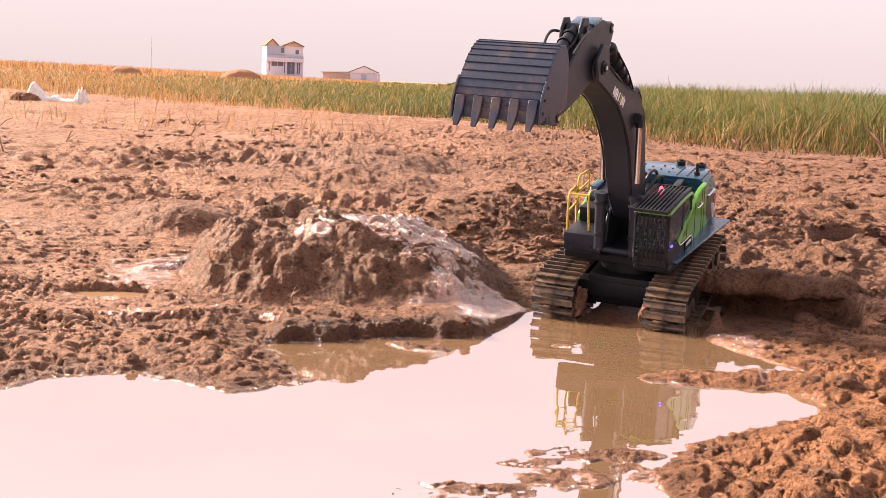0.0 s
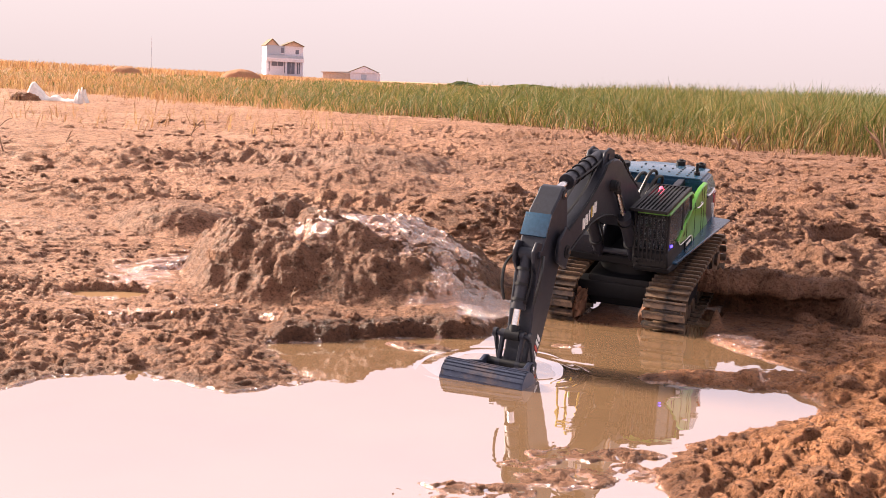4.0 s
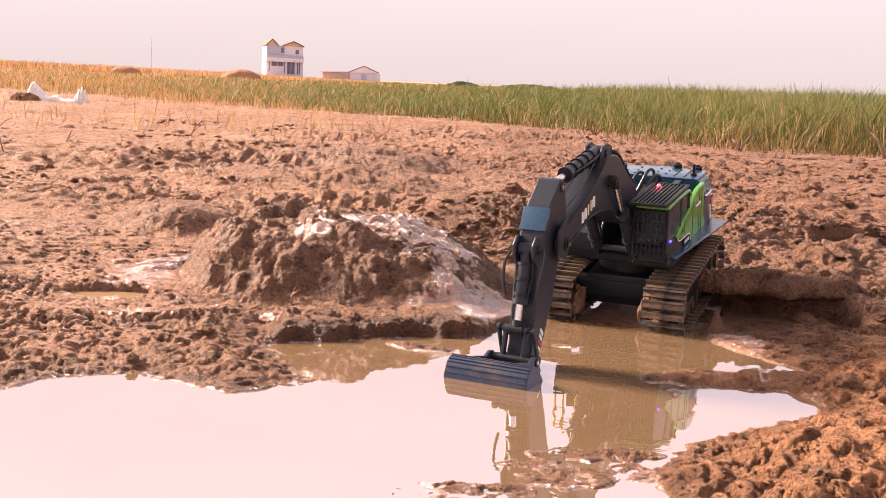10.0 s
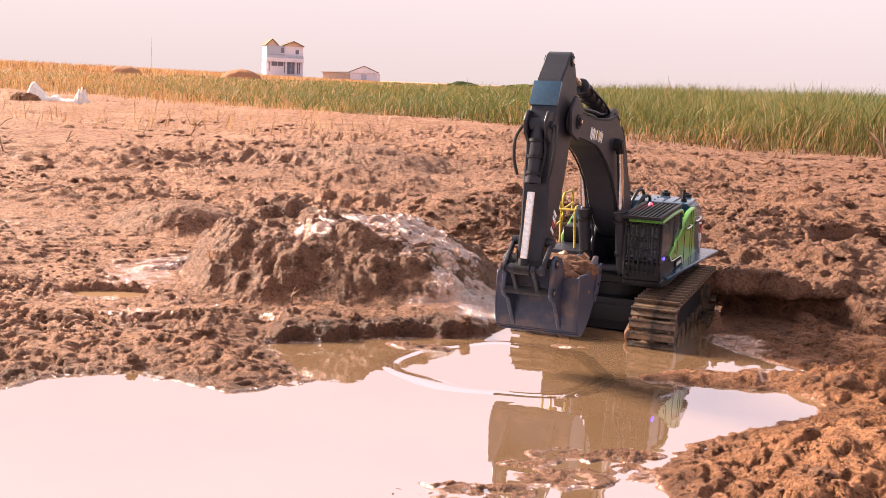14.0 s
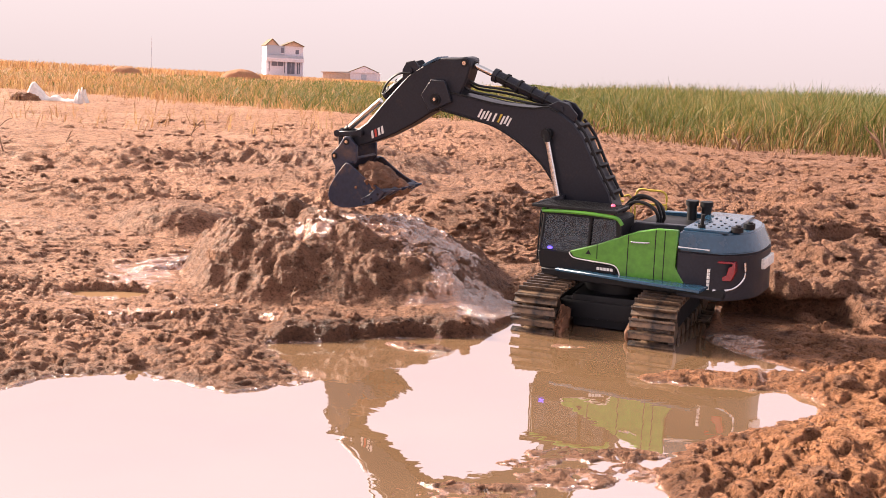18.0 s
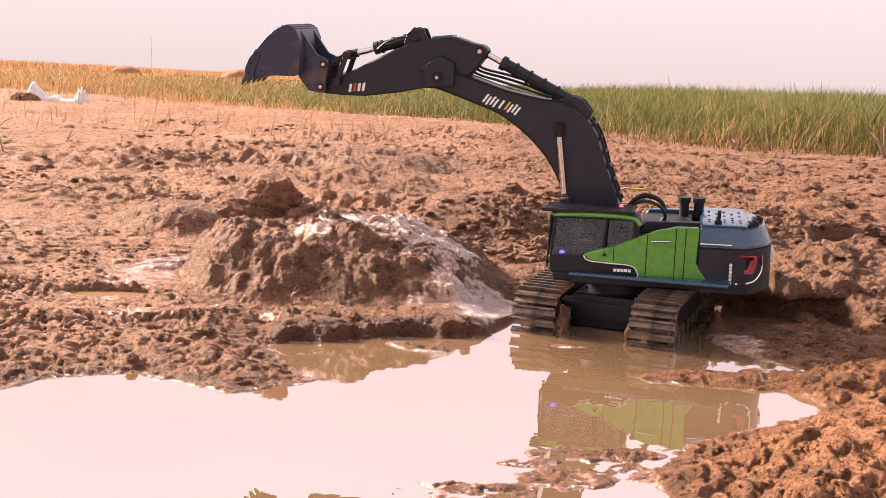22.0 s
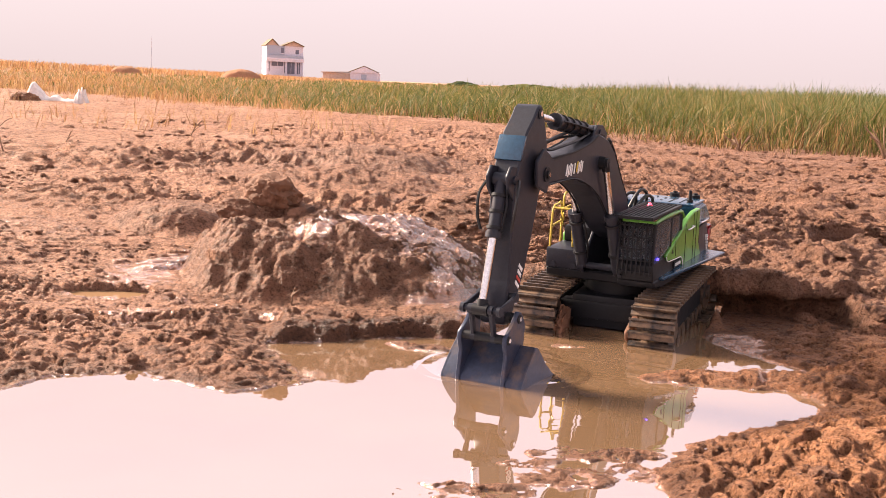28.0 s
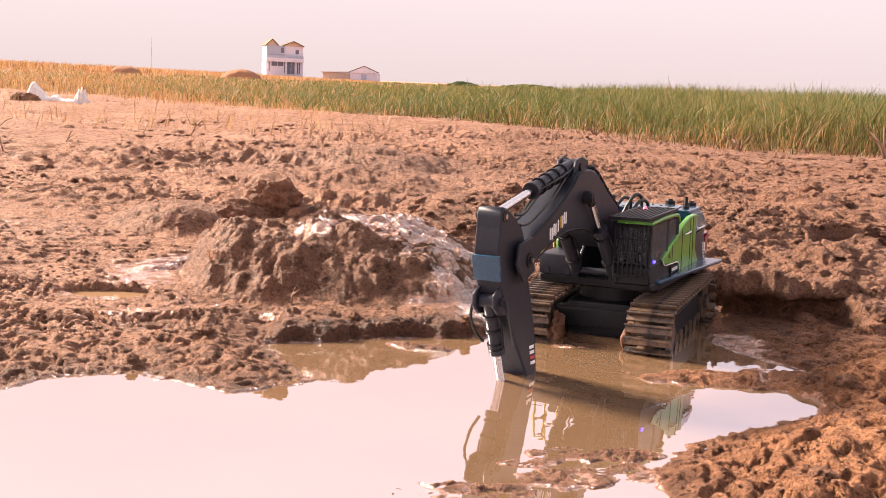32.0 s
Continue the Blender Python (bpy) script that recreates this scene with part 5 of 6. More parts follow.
    w = part("windscreen", bm, GLASS, sup, "smeared clear windscreen")
    w.visible_shadow = False
    bm = bmesh.new()
    bm_box(bm, (-0.008, 0.036, 0.100), (0.016, 0.058, 0.110), 0.003)
    bm_box(bm, (-0.014, 0.036, 0.104), (-0.006, 0.058, 0.136), 0.003)
    part("seat", bm, DARK, sup)
    bm = bmesh.new()
    bm_box(bm, (0.030, 0.034, 0.100), (0.044, 0.060, 0.116), 0.002)
    bm_rod(bm, (0.028, 0.040, 0.110), (0.024, 0.040, 0.124), 0.0012, 6)
    part("console", bm, CHAR, sup)
    bm = bmesh.new()
    bm_rod(bm, (0.0485, 0.0685, 0.106), (0.0485, 0.0700, 0.106), 0.0017, 10)
    part("blue_lamp", bm, BLUELED, sup, "small glowing blue lamp")
    bm = bmesh.new()
    bm_rod(bm, (0.0, 0.0344, 0.150), (0.0, 0.0344, 0.1565), 0.0040, 14)
    bm_rod(bm, (0.0, 0.0344, 0.1565), (0.0, 0.0344, 0.1600), 0.0034, 14, 0.0016)
    part("beacon", bm, REDLED, sup, "red beacon on the cab roof")
    bm = bmesh.new()
    for x, z in ((0.063, 0.091), (0.063, 0.085)):
        bm_rod(bm, (x, 0.030, z), (x + 0.004, 0.030, z), 0.0022, 10)
    part("work_lamp", bm, DARK, sup)
    # the cab's front reaches out over the tracks
    for ob in set(sup.children) - before:
        for v in ob.data.vertices:
            v.co.x += 0.019 * min(1.0, max(0.0, (v.co.x - 0.030) / 0.020))
    # right front box with steps and rails
    bm = bmesh.new()
    bm_box(bm, (-0.018, -0.076, 0.079), (0.058, -0.030, 0.1035), 0.003)
    part("toolbox", bm, CHAR, sup, "dark toolbox beside the boom")
    bm = bmesh.new()
    bm_rod(bm, (0.0585, -0.066, 0.084), (0.0592, -0.066, 0.084), 0.004, 12)
    bm_rod(bm, (0.0585, -0.040, 0.084), (0.0592, -0.040, 0.084), 0.004, 12)
    part("front_lamp", bm, CHAR, sup)
    bm = bmesh.new()
    bm_box(bm, (-0.018, -0.072, 0.1035), (0.012, -0.034, 0.124), 0.003)
    part("tank_box", bm, DARK, sup)
    for pts in ([(0.050, -0.0745, 0.103), (0.046, -0.0745, 0.132), (0.041, -0.0745, 0.150), (0.026, -0.0745, 0.1525), (0.016, -0.0745, 0.150), (0.016, -0.0745, 0.104)],
                [(0.044, -0.0745, 0.128), (0.016, -0.0745, 0.130)], [(0.010, -0.0745, 0.124), (0.008, -0.0745, 0.160), (-0.010, -0.0745, 0.163), (-0.030, -0.0745, 0.160), (-0.031, -0.0745, 0.136)],
                [(0.008, -0.0745, 0.144), (-0.031, -0.0745, 0.146)], [(0.041, -0.048, 0.150), (0.041, -0.0745, 0.150)], [(0.045, -0.046, 0.104), (0.041, -0.048, 0.150), (0.016, -0.048, 0.150)]):
        bm = bmesh.new()
        bm_tube(bm, pts, 0.0015, 7)
        part("handrail", bm, YELLOW, sup, "thin yellow handrail")
    # boom brackets and hoses
    bm = bmesh.new()
    for y in (-0.024, 0.017):
        bm_plate(bm, [(-0.022, 0.079), (0.066, 0.079), (0.070, 0.090), (0.028, 0.132), (0.006, 0.134)], y - 0.002, y + 0.002, 0.0008)
    bm_rod(bm, (FOOT.x, -0.028, FOOT.z), (FOOT.x, 0.021, FOOT.z), 0.0055, 16)
    bm_rod(bm, (CYL_BASE[0], -0.028, CYL_BASE[1]), (CYL_BASE[0], 0.021, CYL_BASE[1]), 0.004, 14)
    part("boom_bracket", bm, CHAR, sup)
    for dy, lift in ((0.012, 0.0), (0.004, 0.006), (-0.010, 0.002)):
        bm = bmesh.new()
        bm_tube(bm, [(0.004, dy, 0.142), (-0.022, dy + 0.008, 0.163 + lift), (-0.046, dy + 0.010, 0.158 + lift), (-0.052, dy + 0.006, 0.143), (-0.044, dy, 0.132)], 0.0021, 7)
        part("hose", bm, RUBBER, sup, "black hydraulic hose")
    return sup


def build_boom(exc):
    out = [(-0.010, -0.006), (0.010, -0.012), (0.045, -0.010), (0.070, -0.003), (0.095, 0.0085), (0.119, 0.0165), (0.154, 0.0205), (0.194, 0.0175), (0.228, 0.0065), (0.262, -0.006), (0.278, -0.0125), (0.290, -0.011), (0.2955, 0.000),
           (0.290, 0.011), (0.276, 0.016), (0.252, 0.026), (0.208, 0.0435), (0.165, 0.0665), (0.148, 0.080), (0.132, 0.083), (0.110, 0.083), (0.090, 0.077), (0.056, 0.056), (0.022, 0.0385), (0.000, 0.020), (-0.010, 0.008)]
    bm = bmesh.new()
    bm_plate(bm, out, -0.0165, 0.0165, 0.0018)
    boom = part("boom", bm, CHAR, exc, "dark charcoal cranked boom")
    bm = bmesh.new()
    rim = [(x, z) for x, z in out]
    for y in (-0.0172, 0.0172):
        bm_tube(bm, [(x, y, z) for x, z in rim[3:11]], 0.0011, 5)
        bm_tube(bm, [(x, y, z) for x, z in rim[14:20]], 0.0011, 5)
    part("weld_rim", bm, DARK, boom)
    for (x, z), r, nm in (((PIVOT, 0), 0.0075, "pivot_pin"), (BOOM_PIN, 0.0072, "cylinder_pin"), ((0, 0), 0.007, "foot_pin")):
        bm = bmesh.new()
        bm_rod(bm, (x, -0.0235, z), (x, 0.0235, z), r, 18)
        bm_rod(bm, (x, -0.0255, z), (x, 0.0255, z), r * 0.55, 14)
        part(nm, bm, DARK, boom)
        bm = bmesh.new()
        bm_rod(bm, (x, -0.0262, z), (x, 0.0262, z), r * 0.3, 10)
        part("pin_bolt", bm, CHROME, boom)
    bm = bmesh.new()
    for y in (-0.010, 0.010):
        bm_plate(bm, [(0.108, 0.080), (0.112, 0.093), (0.128, 0.097), (0.142, 0.093), (0.156, 0.072)], y - 0.0018, y + 0.0018, 0.0006)
    bm_rod(bm, (STICK_MOUNT[0], -0.0135, STICK_MOUNT[1]), (STICK_MOUNT[0], 0.0135, STICK_MOUNT[1]), 0.0038, 14)
    part("cylinder_bracket", bm, CHAR, boom)
    # maker's name as plain bars with one coloured stroke
    for s, y in ((1, 0.0166), (-1, -0.0172)):
        for k in range(5):
            x = 0.2215 - k * 0.0088
            z = 0.0152 + (0.2215 - x) * 0.40
            for dx in ((0.0, 0.0046) if k != 2 else (0.0022,)):
                bm = bmesh.new()
                bm_plate(bm, [(x - dx, z - 0.0015), (x - dx - 0.0024, z - 0.0005), (x - dx - 0.0016, z + 0.0115), (x - dx + 0.0008, z + 0.0105)], y, y + 0.0006, 0)
                part("decal_bar", bm, WHITE if k != 3 or dx else YELLOW, boom)
    for dy, up in ((-0.006, 0.010), (0.0, 0.016), (0.006, 0.006)):
        bm = bmesh.new()
        bm_tube(bm, [(0.148, dy, 0.082), (0.170, dy, 0.066 + up * 0.5), (0.195, dy * 1.4, 0.052 + up), (0.222, dy * 1.4, 0.040 + up), (0.250, dy, 0.028 + up * 0.9), (0.272, dy, 0.026 + up)], 0.0017, 6)
        part("hose", bm, RUBBER, boom, "black hydraulic hose")
    for y in (-0.0178, 0.0178):
        bm = bmesh.new()
        bm_tube(bm, [(0.012, y * 0.75, 0.036), (0.05, y * 0.75, 0.0565), (0.085, y * 0.75, 0.0785), (0.108, y * 0.75, 0.0865)], 0.0019, 6)
        part("steel_pipe", bm, DARK, boom)
    for k in range(6):
        x = 0.018 + k * 0.016
        bm = bmesh.new()
        bm_box(bm, (x, -0.015, 0.037 + k * 0.0088), (x + 0.004, 0.015, 0.0425 + k * 0.0088), 0.0005)
        part("pipe_clamp", bm, DARK, boom)
    return boom


def build_stick(exc):
    out = [(-0.060, 0.020), (-0.064, 0.028), (-0.058, 0.034), (-0.046, 0.0375), (-0.026, 0.0465), (0.0, 0.0482), (0.018, 0.0475), (0.030, 0.046), (0.075, 0.030), (0.117, 0.0135), (0.152, 0.0085), (0.158, 0.003), (0.157, -0.006),
           (0.149, -0.0095), (0.130, -0.0125), (0.098, -0.0165), (0.055, -0.0155), (0.018, -0.012), (0.0, -0.015), (-0.012, -0.013), (-0.030, -0.008), (-0.047, 0.006)]
    bm = bmesh.new()
    bm_plate(bm, out, -0.0135, 0.0135, 0.0018)
    stick = part("stick", bm, CHAR, exc, "dark charcoal dipper stick")
    for y in (-0.0200, 0.0200):
        bm = bmesh.new()
        bm_plate(bm, [(-0.020, -0.012), (0.016, -0.011), (0.018, 0.014), (-0.004, 0.026), (-0.022, 0.016)], y - 0.0020, y + 0.0020, 0.0008)
        part("pivot_cheek", bm, CHAR, stick)
    bm = bmesh.new()
    for y in (-0.0105, 0.0105):
        bm_plate(bm, [(0.010, 0.046), (0.014, 0.060), (0.026, 0.063), (0.036, 0.056), (0.042, 0.041)], y - 0.0018, y + 0.0018, 0.0006)
    bm_rod(bm, (BKT_MOUNT[0], -0.0150, BKT_MOUNT[1]), (BKT_MOUNT[0], 0.0150, BKT_MOUNT[1]), 0.0042, 14)
    part("cylinder_bracket", bm, CHAR, stick)
    bm = bmesh.new()
    bm_box(bm, (-0.022, -0.0145, 0.0462), (0.004, 0.0145, 0.0500), 0.0012)
    part("cover_plate", bm, SLATE, stick)
    for (x, z), r, hw in ((STICK_TOP, 0.0055, 0.0145), ((TIP, 0), 0.0056, 0.0185), (TIP_LINK, 0.0045, 0.0185)):
        bm = bmesh.new()
        bm_rod(bm, (x, -hw, z), (x, hw, z), r, 16)
        pin = part("pin", bm, DARK, stick)
        bm = bmesh.new()
        bm_rod(bm, (x, -hw - 0.001, z), (x, hw + 0.001, z), r * 0.5, 10)
        part("pin_bolt", bm, CHROME, stick)
    for s, y in ((1, 0.0136), (-1, -0.0142)):
        for k in range(4):
            bm = bmesh.new()
            x = 0.118 - k * 0.0058
            bm_plate(bm, [(x, -0.0095), (x - 0.0034, -0.0098), (x - 0.0062, 0.0002), (x - 0.0028, 0.0002)], y, y + 0.0006, 0)
            part("warning_stripe", bm, WHITE if k % 2 == 0 or k == 3 else REDPAINT, stick)
    for y in (-0.0165, 0.0165):
        bm = bmesh.new()
        bm_tube(bm, [(0.024, y, 0.047), (0.040, y * 1.25, 0.052), (0.060, y * 1.2, 0.048), (0.074, y, 0.040)], 0.0016, 6)
        part("hose", bm, RUBBER, stick, "black hydraulic hose")
    return stick


BUCKET_BACK = [(0.0965, 0.0020), (0.0968, 0.012), (0.094, 0.026), (0.086, 0.041), (0.075, 0.056), (0.063, 0.067), (0.052, 0.0725), (0.044, 0.0725), (0.037, 0.068), (0.032, 0.058), (0.030, 0.044), (0.0295, 0.030), (0.030, 0.014)]
BUCKET_EDGE = [(0.080, 0.006), (0.062, 0.0095), (0.045, 0.0105), (0.036, 0.011)]
BKT_W = 0.0425


def build_bucket(exc):
    """Bucket in its own frame: x towards the teeth, z up from the mouth."""
    bm = bmesh.new()
    t = 0.0030
    n = len(BUCKET_BACK)
    inner = []
    for i, (x, z) in enumerate(BUCKET_BACK):
        a, b = BUCKET_BACK[max(i - 1, 0)], BUCKET_BACK[min(i + 1, n - 1)]
        dx, dz = b[0] - a[0], b[1] - a[1]
        L = math.hypot(dx, dz)
        inner.append((x - dz / L * t, z + dx / L * t))
    ring = BUCKET_BACK + inner[::-1]
    rows_ = []
    for y in (-BKT_W, BKT_W):
        rows_.append([bm.verts.new((x, y, z)) for x, z in ring])
    k = len(ring)
    for i in range(k):
        bm.faces.new((rows_[0][i], rows_[0][(i + 1) % k], rows_[1][(i + 1) % k], rows_[1][i]))
    for i in range(n - 1):
        for r in rows_:
            bm.faces.new((r[i], r[i + 1], r[k - 2 - i], r[k - 1 - i]))
    bmesh.ops.recalc_face_normals(bm, faces=bm.faces[:])
    for y in (-BKT_W, BKT_W):
        bm_plate(bm, BUCKET_BACK + BUCKET_EDGE[::-1], y - 0.0016, y + 0.0016, 0.0006)
    bucket = part("bucket", bm, STEEL, exc, "worn steel digging bucket smeared with mud")
    # wear ribs across the back
    for i in range(1, n - 5):
        (x, z), (x2, z2) = BUCKET_BACK[i], BUCKET_BACK[i + 1]
        dx, dz = x2 - x, z2 - z
        L = math.hypot(dx, dz)
        for u in (0.25, 0.75):
            px, pz = x + dx * u + dz / L * 0.0004, z + dz * u - dx / L * 0.0004
            bm = bmesh.new()
            bm_rod(bm, (px, -BKT_W - 0.001, pz), (px, BKT_W + 0.001, pz), 0.0006, 6)
            part("wear_rib", bm, STEEL, bucket)
    for y in (-BKT_W - 0.0022, BKT_W + 0.0022):
        bm = bmesh.new()
        bm_plate(bm, [(0.1005, 0.000), (0.1000, 0.015), (0.095, 0.029), (0.087, 0.040), (0.080, 0.034), (0.086, 0.018), (0.088, 0.004)], y - 0.0012, y + 0.0012, 0.0004)
        part("side_cutter", bm, STEEL, bucket)
        for x, z in ((0.095, 0.010), (0.092, 0.022), (0.086, 0.033)):
            bm = bmesh.new()
            bm_rod(bm, (x, y - 0.002, z), (x, y + 0.002, z), 0.0016, 8)
            part("bolt", bm, DARK, bucket)
    bm = bmesh.new()
    bm_plate(bm, [(0.0938, 0.012), (0.0985, 0.012), (0.0990, 0.0015), (0.0945, 0.0012)], -BKT_W, BKT_W, 0.0005)
    part("cutting_lip", bm, STEEL, bucket)
    for i in range(5):
        y = -0.0368 + i * 0.0184
        bm = bmesh.new()
        sub = bmesh.new()
        for cx, cz, hw, ht in ((0.0955, 0.021, 0.0046, 0.0030), (0.0985, 0.007, 0.0046, 0.0036), (0.1065, -0.0065, 0.0026, 0.0009)):
            for yy, k in ((-hw, -ht), (hw, -ht), (hw, ht), (-hw, ht)):
                sub.verts.new((cx + 0.93 * k, y + yy, cz + 0.36 * k))
        sub.verts.ensure_lookup_table()
        v = sub.verts
        for q in range(2):
            for e in range(4):
                sub.faces.new((v[4 * q + e], v[4 * q + (e + 1) % 4], v[4 * q + 4 + (e + 1) % 4], v[4 * q + 4 + e]))
        sub.faces.new(v[0:4][::-1])
        sub.faces.new(v[8:12])
        bmesh.ops.recalc_face_normals(sub, faces=sub.faces[:])
        bmesh.ops.bevel(sub, geom=sub.edges[:], offset=0.0006, segments=1, affect="EDGES")
        join(bm, sub)
        part("tooth", bm, STEEL, bucket)
    # ears and pins that hang the bucket on the stick and on its link
    for y in (-0.0245, 0.0245):
        bm = bmesh.new()
        bm_plate(bm, [(-0.001, -0.004), (0.006, -0.008), (0.022, -0.006), (0.036, 0.010), (0.034, 0.034), (0.038, 0.069), (0.030, 0.060), (0.014, 0.040), (0.003, 0.036), (-0.002, 0.030), (0.000, 0.016)], y - 0.0022, y + 0.0022, 0.0008)
        part("bucket_ear", bm, STEEL, bucket)
    bm = bmesh.new()
    bm_plate(bm, [(0.029, 0.006), (0.033, 0.006), (0.034, 0.036), (0.030, 0.036)], -0.024, 0.024, 0.0008)
    part("hanger_plate", bm, STEEL, bucket)
    for x, z in ((0.006, 0.000), (0.004, 0.0283)):
        bm = bmesh.new()
        bm_rod(bm, (x, -0.0275, z), (x, 0.0275, z), 0.0046, 14)
        part("bucket_pin", bm, DARK, bucket)
        bm = bmesh.new()
        bm_rod(bm, (x, -0.0285, z), (x, 0.0285, z), 0.0024, 10)
        part("pin_bolt", bm, CHROME, bucket)
    for ob in (bucket, *bucket.children_recursive):
        ob.data.transform(Matrix.Translation((-0.006, 0, 0)))
    return bucket


def ram(exc, nm, barrel_r, rod_r, barrel_len, rod_len, y_width, bands):
    """Hydraulic cylinder in two keyed parts; each points along +x from its own pin."""
    bm = bmesh.new()
    bm_rod(bm, (0, 0, 0), (barrel_len, 0, 0), barrel_r, 18)
    bm_rod(bm, (barrel_len - 0.006, 0, 0), (barrel_len, 0, 0), barrel_r * 1.22, 18)
    bm_rod(bm, (0, -y_width, 0), (0, y_width, 0), barrel_r * 1.05, 14)
    barrel = part(nm + "_barrel", bm, CHAR, exc, "dark hydraulic cylinder barrel")
    for k in range(bands):
        x = barrel_len * (0.25 + 0.55 * k / max(1, bands - 1))
        bm = bmesh.new()
        bm_rod(bm, (x, 0, 0), (x + 0.003, 0, 0), barrel_r * 1.25, 18)
        part("clamp_band", bm, DARK, barrel)
    bm = bmesh.new()
    bm_tube(bm, [(0.010, barrel_r * 1.1, 0.001), (barrel_len * 0.5, barrel_r * 1.45, 0.001), (barrel_len - 0.006, barrel_r * 1.1, 0.001)], 0.0012, 6)
    part("feed_pipe", bm, DARK, barrel)
    bm = bmesh.new()
    bm_rod(bm, (0.004, 0, 0), (rod_len, 0, 0), rod_r, 16)
    rod = part(nm + "_rod", bm, CHROME, exc, "bright steel piston rod")
    bm = bmesh.new()
    bm_rod(bm, (0, -y_width, 0), (0, y_width, 0), rod_r * 1.5, 14)
    bm_rod(bm, (0, 0, 0), (0.010, 0, 0), rod_r * 1.35, 14)
    part("rod_eye", bm, DARK, rod)
    return barrel, rod


def bar_link(exc, nm, length, y, w, r):
    bm = bmesh.new()
    for s in (-1, 1):
        bm_plate(bm, [(-r, -r * 0.8), (length + r, -r * 0.8), (length + r, r * 0.8), (-r, r * 0.8)], s * y - w, s * y + w, 0.0008)
        bm_rod(bm, (0, s * y - w * 1.2, 0), (0, s * y + w * 1.2, 0), r * 1.2, 14)
        bm_rod(bm, (length, s * y - w * 1.2, 0), (length, s * y + w * 1.2, 0), r * 1.2, 14)
    bm_rod(bm, (length, -y, 0), (length, y, 0), r * 0.7, 12)
    return part(nm, bm, CHAR, exc)


# ---------------------------------------------------------------- build the place
build_ground()
build_water()
build_grass()
far_banks()
tall_house()
low_shed()
pole(-64.3, 250.0, 7.5)
sacks()
twigs()
big_clods()
overhang()
field_clods()
scatter_clods()

exc = new("excavator")
tagged(exc, "radio-controlled model excavator, charcoal and lime green, on muddy tracks", "model excavator")
build_undercarriage(exc)
SUPER = build_superstructure(exc)
BOOM = build_boom(exc)
STICK = build_stick(exc)
BUCKET = build_bucket(exc)
LINK_A = bar_link(exc, "tipping_link", 0.036, 0.0195, 0.0016, 0.0040)
LINK_B = bar_link(exc, "push_link", 0.030, 0.0110, 0.0020, 0.0040)
BOOM_RAMS = [ram(exc, "boom_cylinder", 0.0072, 0.0036, 0.075, 0.080, 0.004, 2) for _ in range(2)]
STICK_RAM = ram(exc, "stick_cylinder", 0.0074, 0.0040, 0.105, 0.120, 0.008, 4)
BKT_RAM = ram(exc, "bucket_cylinder", 0.0066, 0.0040, 0.058, 0.075, 0.008, 3)


def mud_load():
    """The dug mud, in two lumps that part as they fall on the heap."""
    out = []
    for k, (size, seed) in enumerate((((0.031, 0.038, 0.026), 3), ((0.024, 0.034, 0.018), 8), ((0.015, 0.020, 0.011), 12))):
        bm = bmesh.new()
        bm_lump(bm, size, seed, 0.20, 5, freq=1.7)
        ob = link_mesh("mud_lump", bm, WETMUD)
        tagged(ob, "wet brown lump of dug mud", "mud lump", "mud carried in the bucket")
        out.append(ob)
    return out


LOAD = mud_load()


def ripple_ring(r):
    """A low circular swell on the water."""
    bm = bmesh.new()
    n, rows_ = 96, []
    sway = lambda i: 1 + 0.05 * math.sin(2 * math.pi * i / n * 3 + r * 40) + 0.02 * math.sin(2 * math.pi * i / n * 7 + r * 90)
    swell = lambda i: 0.5 + 0.5 * math.sin(2 * math.pi * i / n * 4 + r * 70)
    for k, (dr, z) in enumerate((0.016 * q / 6, 0.00035 * math.cos(math.pi * q / 6)) for q in range(-6, 7)):
        rows_.append([bm.verts.new(((r * sway(i) + dr) * math.cos(2 * math.pi * i / n), (r * sway(i) + dr) * math.sin(2 * math.pi * i / n), z - 0.0003 * swell(i))) for i in range(n)])
    for a, b in zip(rows_, rows_[1:]):
        for i in range(n):
            bm.faces.new((a[i], a[(i + 1) % n], b[(i + 1) % n], b[i]))
    ob = link_mesh("ripple", bm, WATER)
    return tagged(ob, "low ring-shaped ripple spreading on brown water", "ripple", "ripples on the puddle")


RIPPLES = [(r, ripple_ring(r)) for r in (0.022, 0.036, 0.051, 0.068, 0.087, 0.108)]


def drip(length, r, seed):
    rng = random.Random(seed)
    bm = bmesh.new()
    k = 6
    bm_tube(bm, [(rng.uniform(-1, 1) * r * 1.6, rng.uniform(-1, 1) * r, -length * i / k) for i in range(k + 1)], r, 7)
    bm_lump(bm, (r * 1.7, r * 1.5, r * 2.2), seed, 0.3, 2, (0, 0, -length))
    ob = link_mesh("mud_drip", bm, DRIP)
    return tagged(ob, "falling strand of muddy water", "muddy drip", "drips from the bucket")


DRIPS_A = [drip(0.040, 0.0036, 21 + k) for k in range(3)]
DRIPS_B = [drip(0.050, 0.0024, 31 + k) for k in range(3)]


# ---------------------------------------------------------------- what moves
SWING_1 = [(0, 243.8), (9.8, 243.6), (10.5, 246.3), (11, 246), (12, 244.5), (13, 243.9), (13.5, 244.8), (14, 246.2), (14.5, 240.6), (15.5, 200.0), (16.2, 166), (16.5, 163.8), (17, 164.4), (17.5, 164.9), (18, 151.7), (18.5, 165), (19, 167.2), (20, 167.5),
           (22, 168.3), (22.5, 198), (23, 225.7), (23.5, 231.3), (24, 230.8), (25, 232.2), (25.5, 233), (27.5, 241.5), (29.5, 241.5), (32, 241.8)]
